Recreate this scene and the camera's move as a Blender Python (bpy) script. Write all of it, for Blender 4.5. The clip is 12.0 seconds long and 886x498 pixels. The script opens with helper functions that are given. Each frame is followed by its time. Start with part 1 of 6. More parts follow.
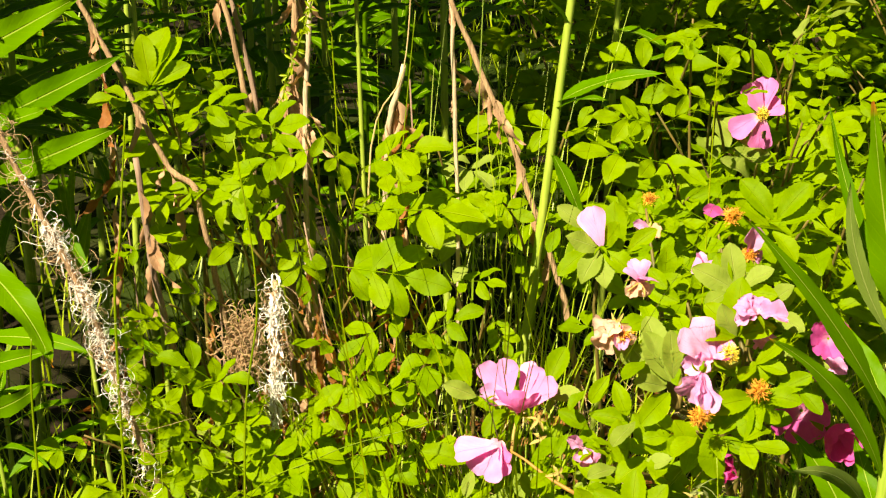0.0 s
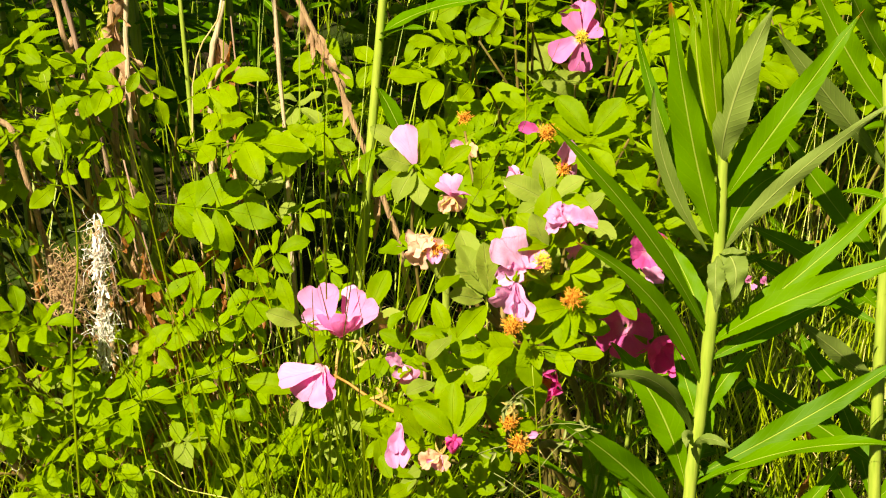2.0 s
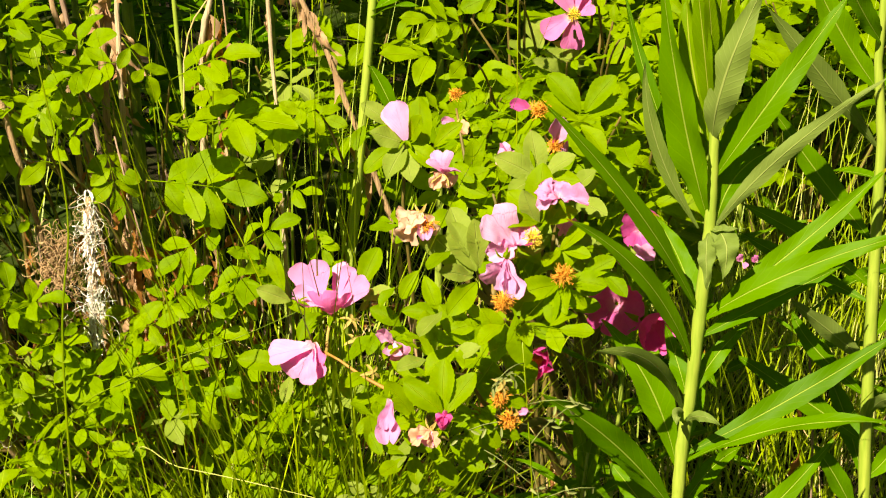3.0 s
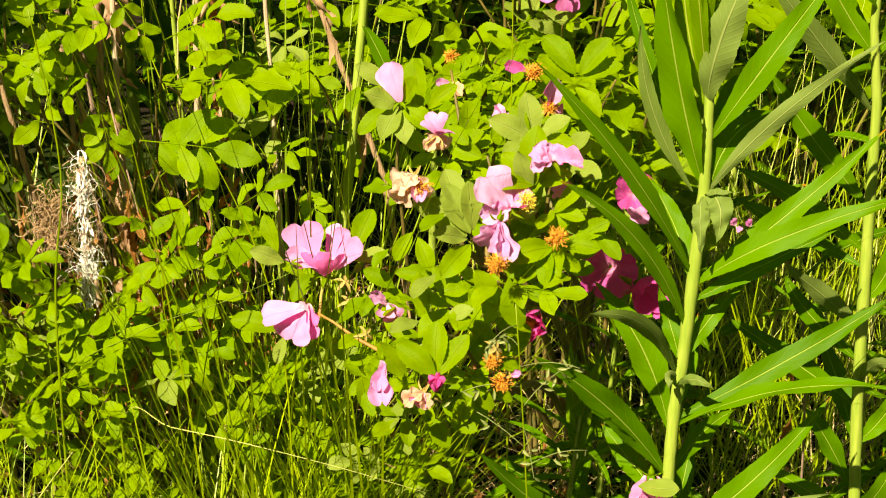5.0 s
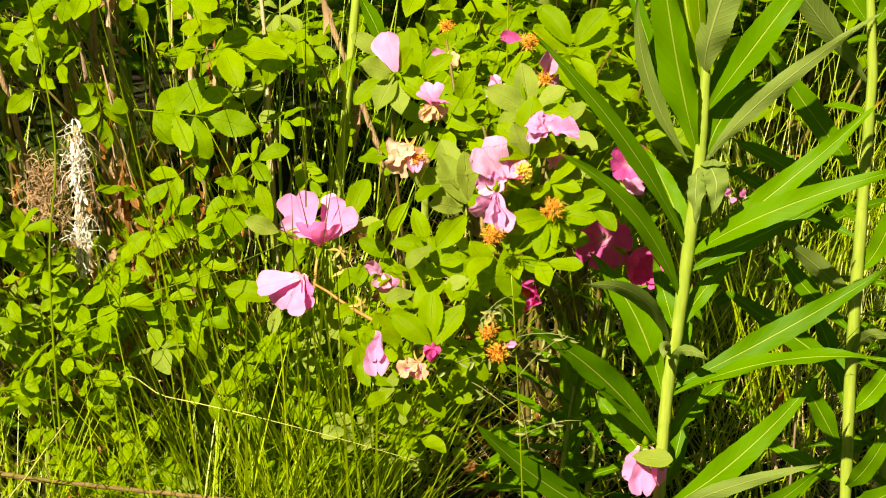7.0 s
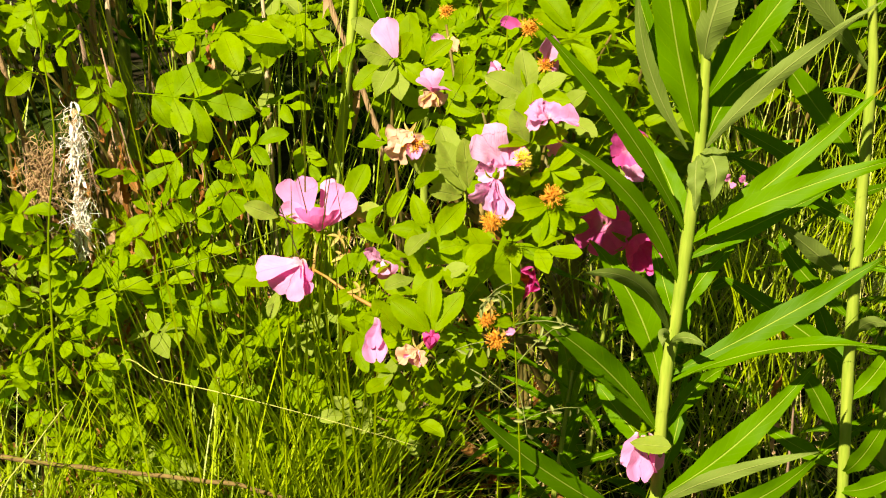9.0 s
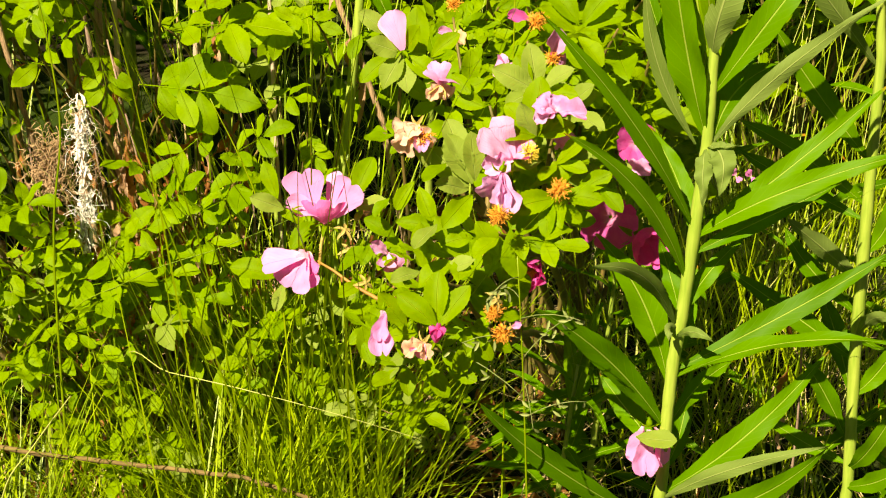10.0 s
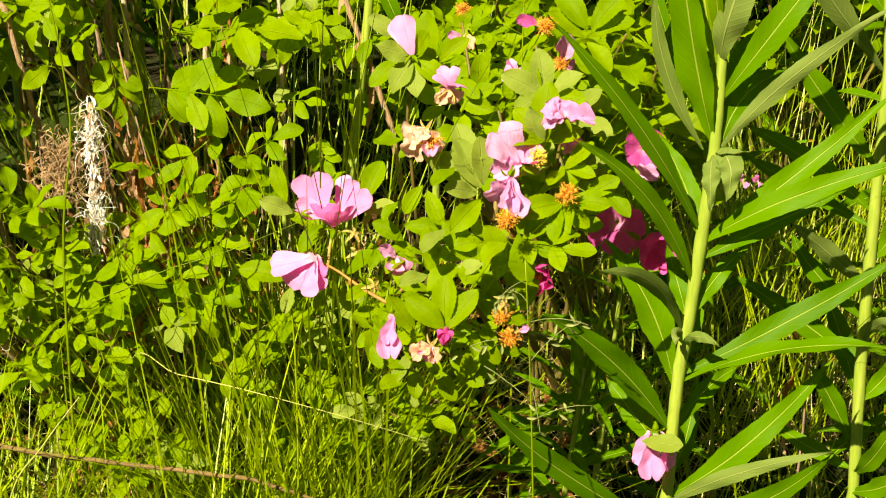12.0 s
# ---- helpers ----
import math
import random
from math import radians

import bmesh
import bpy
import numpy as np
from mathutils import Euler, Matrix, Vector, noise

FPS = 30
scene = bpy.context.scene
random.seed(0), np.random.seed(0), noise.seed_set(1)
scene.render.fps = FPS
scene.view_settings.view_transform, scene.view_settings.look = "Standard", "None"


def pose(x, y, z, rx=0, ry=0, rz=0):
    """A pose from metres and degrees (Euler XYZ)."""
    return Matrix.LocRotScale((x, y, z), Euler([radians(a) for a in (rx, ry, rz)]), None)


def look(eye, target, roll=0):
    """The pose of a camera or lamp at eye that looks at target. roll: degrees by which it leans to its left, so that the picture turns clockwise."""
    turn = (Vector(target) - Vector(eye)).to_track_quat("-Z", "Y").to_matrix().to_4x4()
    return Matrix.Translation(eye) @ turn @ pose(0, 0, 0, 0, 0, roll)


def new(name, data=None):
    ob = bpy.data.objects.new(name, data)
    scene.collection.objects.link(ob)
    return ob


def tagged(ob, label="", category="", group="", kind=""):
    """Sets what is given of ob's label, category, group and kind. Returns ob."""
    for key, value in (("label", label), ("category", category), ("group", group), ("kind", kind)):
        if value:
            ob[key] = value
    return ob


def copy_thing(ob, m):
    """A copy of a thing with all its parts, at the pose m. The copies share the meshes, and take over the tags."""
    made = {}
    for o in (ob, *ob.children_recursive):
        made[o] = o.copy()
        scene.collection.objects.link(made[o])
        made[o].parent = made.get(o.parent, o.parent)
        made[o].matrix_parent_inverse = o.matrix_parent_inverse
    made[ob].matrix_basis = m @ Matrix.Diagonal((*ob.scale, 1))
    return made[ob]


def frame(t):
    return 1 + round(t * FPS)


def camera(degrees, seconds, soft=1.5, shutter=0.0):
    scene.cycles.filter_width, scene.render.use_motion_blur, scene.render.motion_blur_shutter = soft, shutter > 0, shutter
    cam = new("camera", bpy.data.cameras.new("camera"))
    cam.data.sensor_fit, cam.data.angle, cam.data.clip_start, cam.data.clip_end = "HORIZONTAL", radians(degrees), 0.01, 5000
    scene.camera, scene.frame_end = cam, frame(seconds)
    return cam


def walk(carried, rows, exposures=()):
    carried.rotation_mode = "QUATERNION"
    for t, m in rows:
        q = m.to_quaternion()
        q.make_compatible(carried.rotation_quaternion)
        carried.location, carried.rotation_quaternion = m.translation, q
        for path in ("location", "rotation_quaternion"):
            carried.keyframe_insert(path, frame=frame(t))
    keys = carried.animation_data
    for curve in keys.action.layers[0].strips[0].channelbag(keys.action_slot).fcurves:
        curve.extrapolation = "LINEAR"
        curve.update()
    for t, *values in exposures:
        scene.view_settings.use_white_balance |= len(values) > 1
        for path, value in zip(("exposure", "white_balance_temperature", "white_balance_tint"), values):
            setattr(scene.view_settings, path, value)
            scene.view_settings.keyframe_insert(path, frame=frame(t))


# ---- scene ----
cam = camera(28.0, 12.0, soft=1.1, shutter=0.1)

# seconds, eye, yaw, pitch, lean
PATH = (
    (0, (-0.0428, -1.0945, 0.9041), 4.573, -20.808, -0.628),
    (0.5, (-0.0166, -1.0944, 0.8838), 2.696, -20.899, -0.798),
    (1, (0.0042, -1.1001, 0.8730), 1.679, -20.878, -1.111),
    (1.5, (0.0124, -1.1025, 0.8629), 1.031, -20.912, -1.333),
    (2, (0.0068, -1.1044, 0.8585), 0.829, -21.166, -1.510),
    (2.5, (0.0092, -1.1048, 0.8548), 0.891, -21.460, -1.500),
    (3, (0.0095, -1.1046, 0.8542), 0.672, -21.721, -1.324),
    (5, (0.0096, -1.1038, 0.8531), 0.487, -22.913, -0.922),
    (5.5, (0.0103, -1.1022, 0.8544), 0.402, -23.291, -0.882),
    (6, (0.0089, -1.1003, 0.8558), 0.332, -23.588, -0.802),
    (6.5, (0.0063, -1.1047, 0.8531), 0.129, -23.724, -0.652),
    (8.3, (0.0044, -1.0983, 0.8621), 0.103, -24.642, -0.520),
    (8.5, (0.0050, -1.1000, 0.8570), 0.084, -24.679, -0.481),
    (9, (0.0047, -1.0995, 0.8620), 0.048, -24.800, -0.370),
    (9.5, (0.0008, -1.0973, 0.8594), 0.074, -24.920, -0.293),
    (10, (0.0015, -1.0976, 0.8612), 0.101, -25.022, -0.157),
    (10.5, (-0.0018, -1.0980, 0.8610), -0.055, -25.085, 0.053),
    (11, (-0.0047, -1.0960, 0.8643), -0.031, -25.077, 0.158),
    (11.5, (-0.0018, -1.0981, 0.8612), 0.153, -25.045, 0.096),
    (12, (-0.0000, -1.1021, 0.8637), 0.307, -24.917, 0.057),
)


def aimed(eye, yaw, pitch, lean):
    y, p = radians(yaw), radians(pitch)
    way = Vector((-math.sin(y) * math.cos(p), math.cos(y) * math.cos(p), math.sin(p)))
    return look(eye, Vector(eye) + way, lean)


walk(cam, [(t, aimed(e, y, p, r)) for t, e, y, p, r in PATH], exposures=[(0, 1.55, 7900, 8), (1.0, 1.52, 7900, 8), (3.0, 1.44, 7900, 8), (12.0, 1.44, 7900, 8)])

# ---- world and sun ----
TO_SUN = Vector((-0.34, -0.58, 0.74)).normalized()
world = bpy.data.worlds.new("sky")
scene.world = world
world.use_nodes = True
wn = world.node_tree
sky = wn.nodes.new("ShaderNodeTexSky")
sky.sky_type = "NISHITA"
sky.sun_disc = False
sky.sun_elevation = math.asin(TO_SUN.z)
sky.sun_rotation = math.atan2(TO_SUN.x, TO_SUN.y)
wn.links.new(sky.outputs[0], wn.nodes["Background"].inputs[0])
wn.nodes["Background"].inputs[1].default_value = 0.014
sun = new("sun", bpy.data.lights.new("sun", "SUN"))
sun.data.energy = 5.0
sun.data.angle = radians(0.5)
sun.data.color = (1.0, 0.93, 0.78)
sun.matrix_world = look(TO_SUN * 20, (0, 0, 0))

# ---- materials ----


def mat_base(name):
    m = bpy.data.materials.new(name)
    m.use_nodes = True
    nt = m.node_tree
    return m, nt, nt.nodes["Principled BSDF"]


def math_node(nt, op, a, b=None, clamp=False):
    n = nt.nodes.new("ShaderNodeMath")
    n.operation = op
    n.use_clamp = clamp
    for i, v in enumerate((a, b)):
        if v is None:
            continue
        if isinstance(v, (int, float)):
            n.inputs[i].default_value = v
        else:
            nt.links.new(v, n.inputs[i])
    return n.outputs[0]


def mix_colour(nt, fac, a, b, blend="MIX"):
    n = nt.nodes.new("ShaderNodeMix")
    n.data_type = "RGBA"
    n.blend_type = blend
    for sock, v in ((n.inputs[0], fac), (n.inputs[6], a), (n.inputs[7], b)):
        if isinstance(v, (int, float)):
            sock.default_value = v
        elif isinstance(v, tuple):
            sock.default_value = (*v, 1)
        else:
            nt.links.new(v, sock)
    return n.outputs[2]


def noise_node(nt, scale, detail=3.0, coord="Object"):
    tc = nt.nodes.new("ShaderNodeTexCoord")
    n = nt.nodes.new("ShaderNodeTexNoise")
    n.inputs["Scale"].default_value = scale
    n.inputs["Detail"].default_value = detail
    nt.links.new(tc.outputs[coord], n.inputs["Vector"])
    return n.outputs["Fac"]


def ramp(nt, fac, lo, hi):
    n = nt.nodes.new("ShaderNodeMapRange")
    n.inputs[1].default_value, n.inputs[2].default_value = lo, hi
    nt.links.new(fac, n.inputs[0])
    return n.outputs[0]


def bump(nt, bsdf, height, strength, distance):
    b = nt.nodes.new("ShaderNodeBump")
    b.inputs["Strength"].default_value = strength
    b.inputs["Distance"].default_value = distance
    nt.links.new(height, b.inputs["Height"])
    nt.links.new(b.outputs[0], bsdf.inputs["Normal"])
    return b


def thin_mat(name, dark, light, through_colour, share, rough=0.45, vein=(0.3, 0.4, 0.08), vein_amount=0.6,
             midrib=0.035, side_veins=9.0, slope=3.0, noise_scale=60.0, spec=0.4, blotch=None, side_share=0.1, foot=None, tip=None):
    """A leaf or petal: veins from the blade's own coordinates, light through the blade, each one a little different."""
    m, nt, bsdf = mat_base(name)
    uv = nt.nodes.new("ShaderNodeUVMap")
    sep = nt.nodes.new("ShaderNodeSeparateXYZ")
    nt.links.new(uv.outputs[0], sep.inputs[0])
    off = math_node(nt, "ABSOLUTE", math_node(nt, "SUBTRACT", sep.outputs[0], 0.5))
    mid = ramp(nt, off, midrib, midrib * 0.4)
    ph = math_node(nt, "FRACT", math_node(nt, "SUBTRACT", math_node(nt, "MULTIPLY", sep.outputs[1], side_veins),
                                          math_node(nt, "MULTIPLY", off, slope)))
    side = ramp(nt, math_node(nt, "ABSOLUTE", math_node(nt, "SUBTRACT", ph, 0.5)), 0.14, 0.02)
    info = nt.nodes.new("ShaderNodeObjectInfo")
    geo = nt.nodes.new("ShaderNodeNewGeometry")
    vary = math_node(nt, "FRACT", math_node(nt, "ADD", info.outputs["Random"], geo.outputs["Random Per Island"]))
    n1 = noise_node(nt, noise_scale, 4.0)
    t = math_node(nt, "ADD", math_node(nt, "MULTIPLY", vary, 0.75), math_node(nt, "MULTIPLY", ramp(nt, n1, 0.3, 0.7), 0.35), True)
    base = mix_colour(nt, t, dark, light)
    if blotch:
        spots = ramp(nt, noise_node(nt, noise_scale * 0.35, 6.0), 0.66, 0.74)
        base = mix_colour(nt, math_node(nt, "MULTIPLY", spots, 0.7), base, blotch)
    veins = math_node(nt, "MAXIMUM", mid, math_node(nt, "MULTIPLY", side, side_share))
    col = mix_colour(nt, math_node(nt, "MULTIPLY", veins, vein_amount), base, vein)
    if tip:
        col = mix_colour(nt, ramp(nt, math_node(nt, "ADD", sep.outputs[1], math_node(nt, "MULTIPLY", vary, 0.05)), 0.985, 1.03), col, tip)
    if foot:
        col = mix_colour(nt, ramp(nt, sep.outputs[1], 0.3, 0.05), col, foot)
    nt.links.new(col, bsdf.inputs["Base Color"])
    bsdf.inputs["Roughness"].default_value = rough
    bsdf.inputs["Specular IOR Level"].default_value = spec
    h = math_node(nt, "SUBTRACT", math_node(nt, "MULTIPLY", n1, 0.5), math_node(nt, "MAXIMUM", mid, math_node(nt, "MULTIPLY", side, side_share * 1.5)))
    bm_ = bump(nt, bsdf, h, 0.6, 0.001)
    tr = nt.nodes.new("ShaderNodeBsdfTranslucent")
    tcol = mix_colour(nt, t, through_colour, tuple(min(1, c * 1.35) for c in through_colour))
    nt.links.new(tcol, tr.inputs[0])
    nt.links.new(bm_.outputs[0], tr.inputs["Normal"])
    mx = nt.nodes.new("ShaderNodeMixShader")
    mx.inputs[0].default_value = share
    nt.links.new(bsdf.outputs[0], mx.inputs[1])
    nt.links.new(tr.outputs[0], mx.inputs[2])
    nt.links.new(mx.outputs[0], nt.nodes["Material Output"].inputs[0])
    return m


def solid_mat(name, a, b, rough, scale, stretch=(1, 1, 1), height=0.3, spec=0.3, depth=0.001, vary=0.25):
    m, nt, bsdf = mat_base(name)
    tc = nt.nodes.new("ShaderNodeTexCoord")
    mp = nt.nodes.new("ShaderNodeMapping")
    mp.inputs["Scale"].default_value = stretch
    nt.links.new(tc.outputs["Object"], mp.inputs[0])
    facs = []
    for s, d in ((scale, 6.0), (scale * 0.17, 3.0)):
        n = nt.nodes.new("ShaderNodeTexNoise")
        n.inputs["Scale"].default_value, n.inputs["Detail"].default_value = s, d
        nt.links.new(mp.outputs[0], n.inputs["Vector"])
        facs.append(n.outputs["Fac"])
    geo = nt.nodes.new("ShaderNodeNewGeometry")
    t = math_node(nt, "ADD", math_node(nt, "MULTIPLY", ramp(nt, facs[0], 0.3, 0.7), 0.5),
                  math_node(nt, "MULTIPLY", ramp(nt, facs[1], 0.35, 0.65), 0.3))
    t = math_node(nt, "ADD", t, math_node(nt, "MULTIPLY", math_node(nt, "SUBTRACT", geo.outputs["Random Per Island"], max(0.0, vary - 0.25)), vary), True)
    nt.links.new(mix_colour(nt, t, a, b), bsdf.inputs["Base Color"])
    bsdf.inputs["Roughness"].default_value = rough
    bsdf.inputs["Specular IOR Level"].default_value = spec
    bump(nt, bsdf, facs[0], height, depth)
    return m


ROSE_LEAF = thin_mat("rose_leaf", (0.1, 0.19, 0.0015), (0.175, 0.272, 0.002), (0.27, 0.42, 0.002), 0.36, 0.62,
                     vein=(0.18, 0.26, 0.01), vein_amount=0.45, midrib=0.03, noise_scale=7, side_share=0.06, spec=0.09, blotch=(0.16, 0.2, 0.006))
PALE_LEAF = thin_mat("rose_leaf_downy", (0.15, 0.215, 0.02), (0.215, 0.28, 0.045), (0.28, 0.39, 0.012), 0.32, 0.65,
                     vein=(0.27, 0.33, 0.07), vein_amount=0.6, midrib=0.04, noise_scale=5, spec=0.12)
YOUNG_LEAF = thin_mat("rose_leaf_young", (0.128, 0.222, 0.002), (0.188, 0.284, 0.003), (0.28, 0.43, 0.003), 0.4, 0.6,
                      vein=(0.25, 0.33, 0.012), vein_amount=0.45, noise_scale=7, side_share=0.06, spec=0.09)
WEED_LEAF = thin_mat("fireweed_leaf", (0.048, 0.135, 0.0012), (0.09, 0.205, 0.0015), (0.13, 0.28, 0.0015), 0.32, 0.5,
                     vein=(0.32, 0.42, 0.06), vein_amount=0.8, midrib=0.035, side_veins=16, slope=4.0, noise_scale=9, spec=0.07,
                     blotch=(0.11, 0.18, 0.004), side_share=0.05, tip=(0.5, 0.16, 0.02))
YOUNG_WEED = thin_mat("fireweed_leaf_young", (0.1, 0.2, 0.002), (0.16, 0.27, 0.003), (0.24, 0.4, 0.003), 0.42, 0.42,
                      vein=(0.4, 0.46, 0.06), vein_amount=0.8, midrib=0.05, side_veins=16, slope=4.0, noise_scale=9, spec=0.16, side_share=0.08)
WEED_UNDER = thin_mat("fireweed_leaf_underside", (0.1, 0.162, 0.02), (0.165, 0.225, 0.05), (0.15, 0.25, 0.01), 0.3, 0.6,
                      vein=(0.3, 0.36, 0.1), vein_amount=0.8, midrib=0.04, side_veins=22, slope=4.0, noise_scale=9, spec=0.1, side_share=0.1)
DRY_LEAF = thin_mat("dry_leaf", (0.26, 0.13, 0.06), (0.55, 0.36, 0.22), (0.34, 0.17, 0.04), 0.25, 0.75,
                    vein=(0.4, 0.27, 0.14), vein_amount=0.5, noise_scale=8, spec=0.15)
RUST_LEAF = thin_mat("rust_leaf", (0.22, 0.07, 0.015), (0.42, 0.2, 0.06), (0.4, 0.14, 0.02), 0.4, 0.6,
                     vein=(0.4, 0.2, 0.05), noise_scale=8, spec=0.2)
PETAL = thin_mat("rose_petal", (0.74, 0.28, 0.6), (0.83, 0.43, 0.73), (0.88, 0.09, 0.42), 0.42, 0.5,
                 vein=(0.68, 0.18, 0.45), vein_amount=0.15, midrib=0.01, side_veins=5, slope=9, noise_scale=3, spec=0.2, foot=(0.82, 0.52, 0.66))
PETAL_ROSE = thin_mat("rose_petal_fresh", (0.7, 0.15, 0.48), (0.78, 0.26, 0.57), (0.88, 0.08, 0.4), 0.42, 0.5,
                      vein=(0.62, 0.12, 0.4), vein_amount=0.4, midrib=0.01, side_veins=5, slope=9, noise_scale=3, spec=0.2, foot=(0.85, 0.62, 0.6))
PETAL_PALE = thin_mat("rose_petal_faded", (0.64, 0.27, 0.56), (0.74, 0.4, 0.67), (0.8, 0.3, 0.55), 0.4, 0.6,
                      vein=(0.75, 0.35, 0.6), vein_amount=0.3, midrib=0.01, side_veins=5, slope=9, noise_scale=5, spec=0.2)
PETAL_DRY = thin_mat("rose_petal_withered", (0.62, 0.3, 0.16), (0.78, 0.55, 0.42), (0.7, 0.35, 0.2), 0.35, 0.7,
                     vein=(0.5, 0.22, 0.08), vein_amount=0.5, midrib=0.02, side_veins=6, slope=8, noise_scale=5, spec=0.15)
# Base pink deepened so the colour itself carries shade on the lower roses.
PETAL_DEEP_SHADED = thin_mat("rose_petal_deep_shaded", (0.55, 0.05, 0.3), (0.68, 0.12, 0.42), (0.85, 0.03, 0.3), 0.44, 0.55,
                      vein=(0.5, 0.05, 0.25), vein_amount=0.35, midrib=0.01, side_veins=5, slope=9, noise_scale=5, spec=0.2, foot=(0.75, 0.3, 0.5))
DRY_SEPAL = solid_mat("dry_sepal", (0.22, 0.16, 0.03), (0.42, 0.32, 0.1), 0.7, 300, spec=0.2)
STAMEN = solid_mat("stamen_yellow", (0.75, 0.5, 0.02), (0.85, 0.7, 0.12), 0.6, 900, spec=0.2)
OLD_STAMEN = solid_mat("stamen_orange", (0.6, 0.2, 0.015), (0.8, 0.4, 0.06), 0.7, 900, spec=0.2)
ROSE_CANE = solid_mat("rose_cane", (0.05, 0.065, 0.012), (0.2, 0.13, 0.035), 0.55, 220, (1, 1, 0.3))
RUST_CANE = solid_mat("rust_cane", (0.22, 0.1, 0.02), (0.42, 0.24, 0.05), 0.55, 220, (1, 1, 0.3))
WEED_STEM = solid_mat("fireweed_stem", (0.13, 0.23, 0.014), (0.32, 0.39, 0.06), 0.5, 420, (1, 1, 0.12), spec=0.35)
DEAD_STALK = solid_mat("dead_stalk", (0.08, 0.045, 0.022), (0.52, 0.34, 0.19), 0.85, 900, (1, 1, 0.06), 1.0)
PALE_STALK = solid_mat("pale_stalk", (0.2, 0.13, 0.07), (0.62, 0.5, 0.34), 0.8, 900, (1, 1, 0.07), 0.9)
GREY_STALK = solid_mat("grey_stalk", (0.12, 0.07, 0.045), (0.36, 0.25, 0.18), 0.85, 700, (1, 1, 0.07), 0.9)
OLD_STICK = solid_mat("weathered_stick", (0.07, 0.045, 0.014), (0.24, 0.16, 0.055), 0.85, 500, (0.2, 1, 1), 0.9)
FLUFF = solid_mat("seed_fluff", (0.72, 0.66, 0.59), (0.88, 0.86, 0.82), 0.9, 300, spec=0.1)
FIBRE = solid_mat("dry_fibre", (0.24, 0.14, 0.07), (0.55, 0.38, 0.22), 0.85, 300, spec=0.1)
GRASS = thin_mat("grass_blade", (0.1, 0.17, 0.003), (0.3, 0.385, 0.009), (0.26, 0.4, 0.004), 0.26, 0.42, vein_amount=0.0, noise_scale=20, spec=0.3, side_share=0.0)
PALE_GRASS = solid_mat("pale_grass", (0.2, 0.24, 0.04), (0.42, 0.42, 0.12), 0.6, 60, spec=0.2)
STRAW = solid_mat("straw", (0.3, 0.2, 0.08), (0.6, 0.46, 0.22), 0.75, 60, spec=0.2)
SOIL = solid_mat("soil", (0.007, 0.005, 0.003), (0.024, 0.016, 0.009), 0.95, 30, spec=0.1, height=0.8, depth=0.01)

# ---- mesh helpers ----


def mesh_of(name, verts, faces, material, uvs=None, smooth=True):
    me = bpy.data.meshes.new(name)
    me.from_pydata(verts, [], faces)
    if uvs is not None:
        lay = me.uv_layers.new(name="UVMap")
        idx = np.empty(len(me.loops), dtype=np.int32)
        me.loops.foreach_get("vertex_index", idx)
        lay.data.foreach_set("uv", np.asarray(uvs, dtype=np.float32)[idx].ravel())
    if smooth:
        me.polygons.foreach_set("use_smooth", [True] * len(me.polygons))
    me.materials.append(material)
    return me


def put(name, me, parent=None, m=None, label=""):
    ob = new(name, me)
    if parent is not None:
        ob.parent = parent
    if m is not None:
        ob.matrix_basis = m
    if label:
        ob["label"] = label
    return ob


def stand(pos, along, normal, size=1.0):
    """A pose whose y runs along and whose z is near the normal."""
    y = Vector(along).normalized()
    z = Vector(normal)
    z = z - y * z.dot(y)
    if z.length < 1e-4:
        z = y.orthogonal()
    z.normalize()
    x = y.cross(z)
    m = Matrix((x, y, z)).transposed().to_4x4()
    return Matrix.Translation(pos) @ m @ Matrix.Diagonal((size, size, size, 1))


class Soup:
    """Vertices, faces and blade coordinates gathered for one mesh."""

    def __init__(self):
        self.v, self.f, self.uv = [], [], []

    def add(self, verts, faces, uvs=None, m=None):
        k = len(self.v)
        self.v += [tuple(m @ Vector(p)) for p in verts] if m is not None else [tuple(p) for p in verts]
        self.f += [tuple(i + k for i in q) for q in faces]
        self.uv += list(uvs) if uvs is not None else [(0.3, 0.5)] * len(verts)

    def mesh(self, name, material):
        return mesh_of(name, self.v, self.f, material, self.uv)


def tube(points, radii, sides=7):
    pts = [Vector(p) for p in points]
    v, f, uv = [], [], []
    n = len(pts)
    side = None
    for i, p in enumerate(pts):
        d = (pts[min(i + 1, n - 1)] - pts[max(i - 1, 0)]).normalized()
        if side is None:
            side = d.orthogonal().normalized()
        side = (side - d * side.dot(d)).normalized()
        up = d.cross(side)
        r = radii[i] if hasattr(radii, "__len__") else radii
        for k in range(sides):
            a = 2 * math.pi * k / sides
            v.append(p + (side * math.cos(a) + up * math.sin(a)) * r)
            uv.append((0.3, i / n))
    for i in range(n - 1):
        for k in range(sides):
            a, b = i * sides + k, i * sides + (k + 1) % sides
            f.append((a, b, b + sides, a + sides))
    f.append(tuple(range(sides - 1, -1, -1)))
    f.append(tuple(range((n - 1) * sides, n * sides)))
    return v, f, uv


def arc(a, b, sag, n=8):
    """Points from a to b, bowed by the vector sag in the middle."""
    a, b, s = Vector(a), Vector(b), Vector(sag)
    return [a.lerp(b, t) + s * 4 * t * (1 - t) for t in (i / n for i in range(n + 1))]


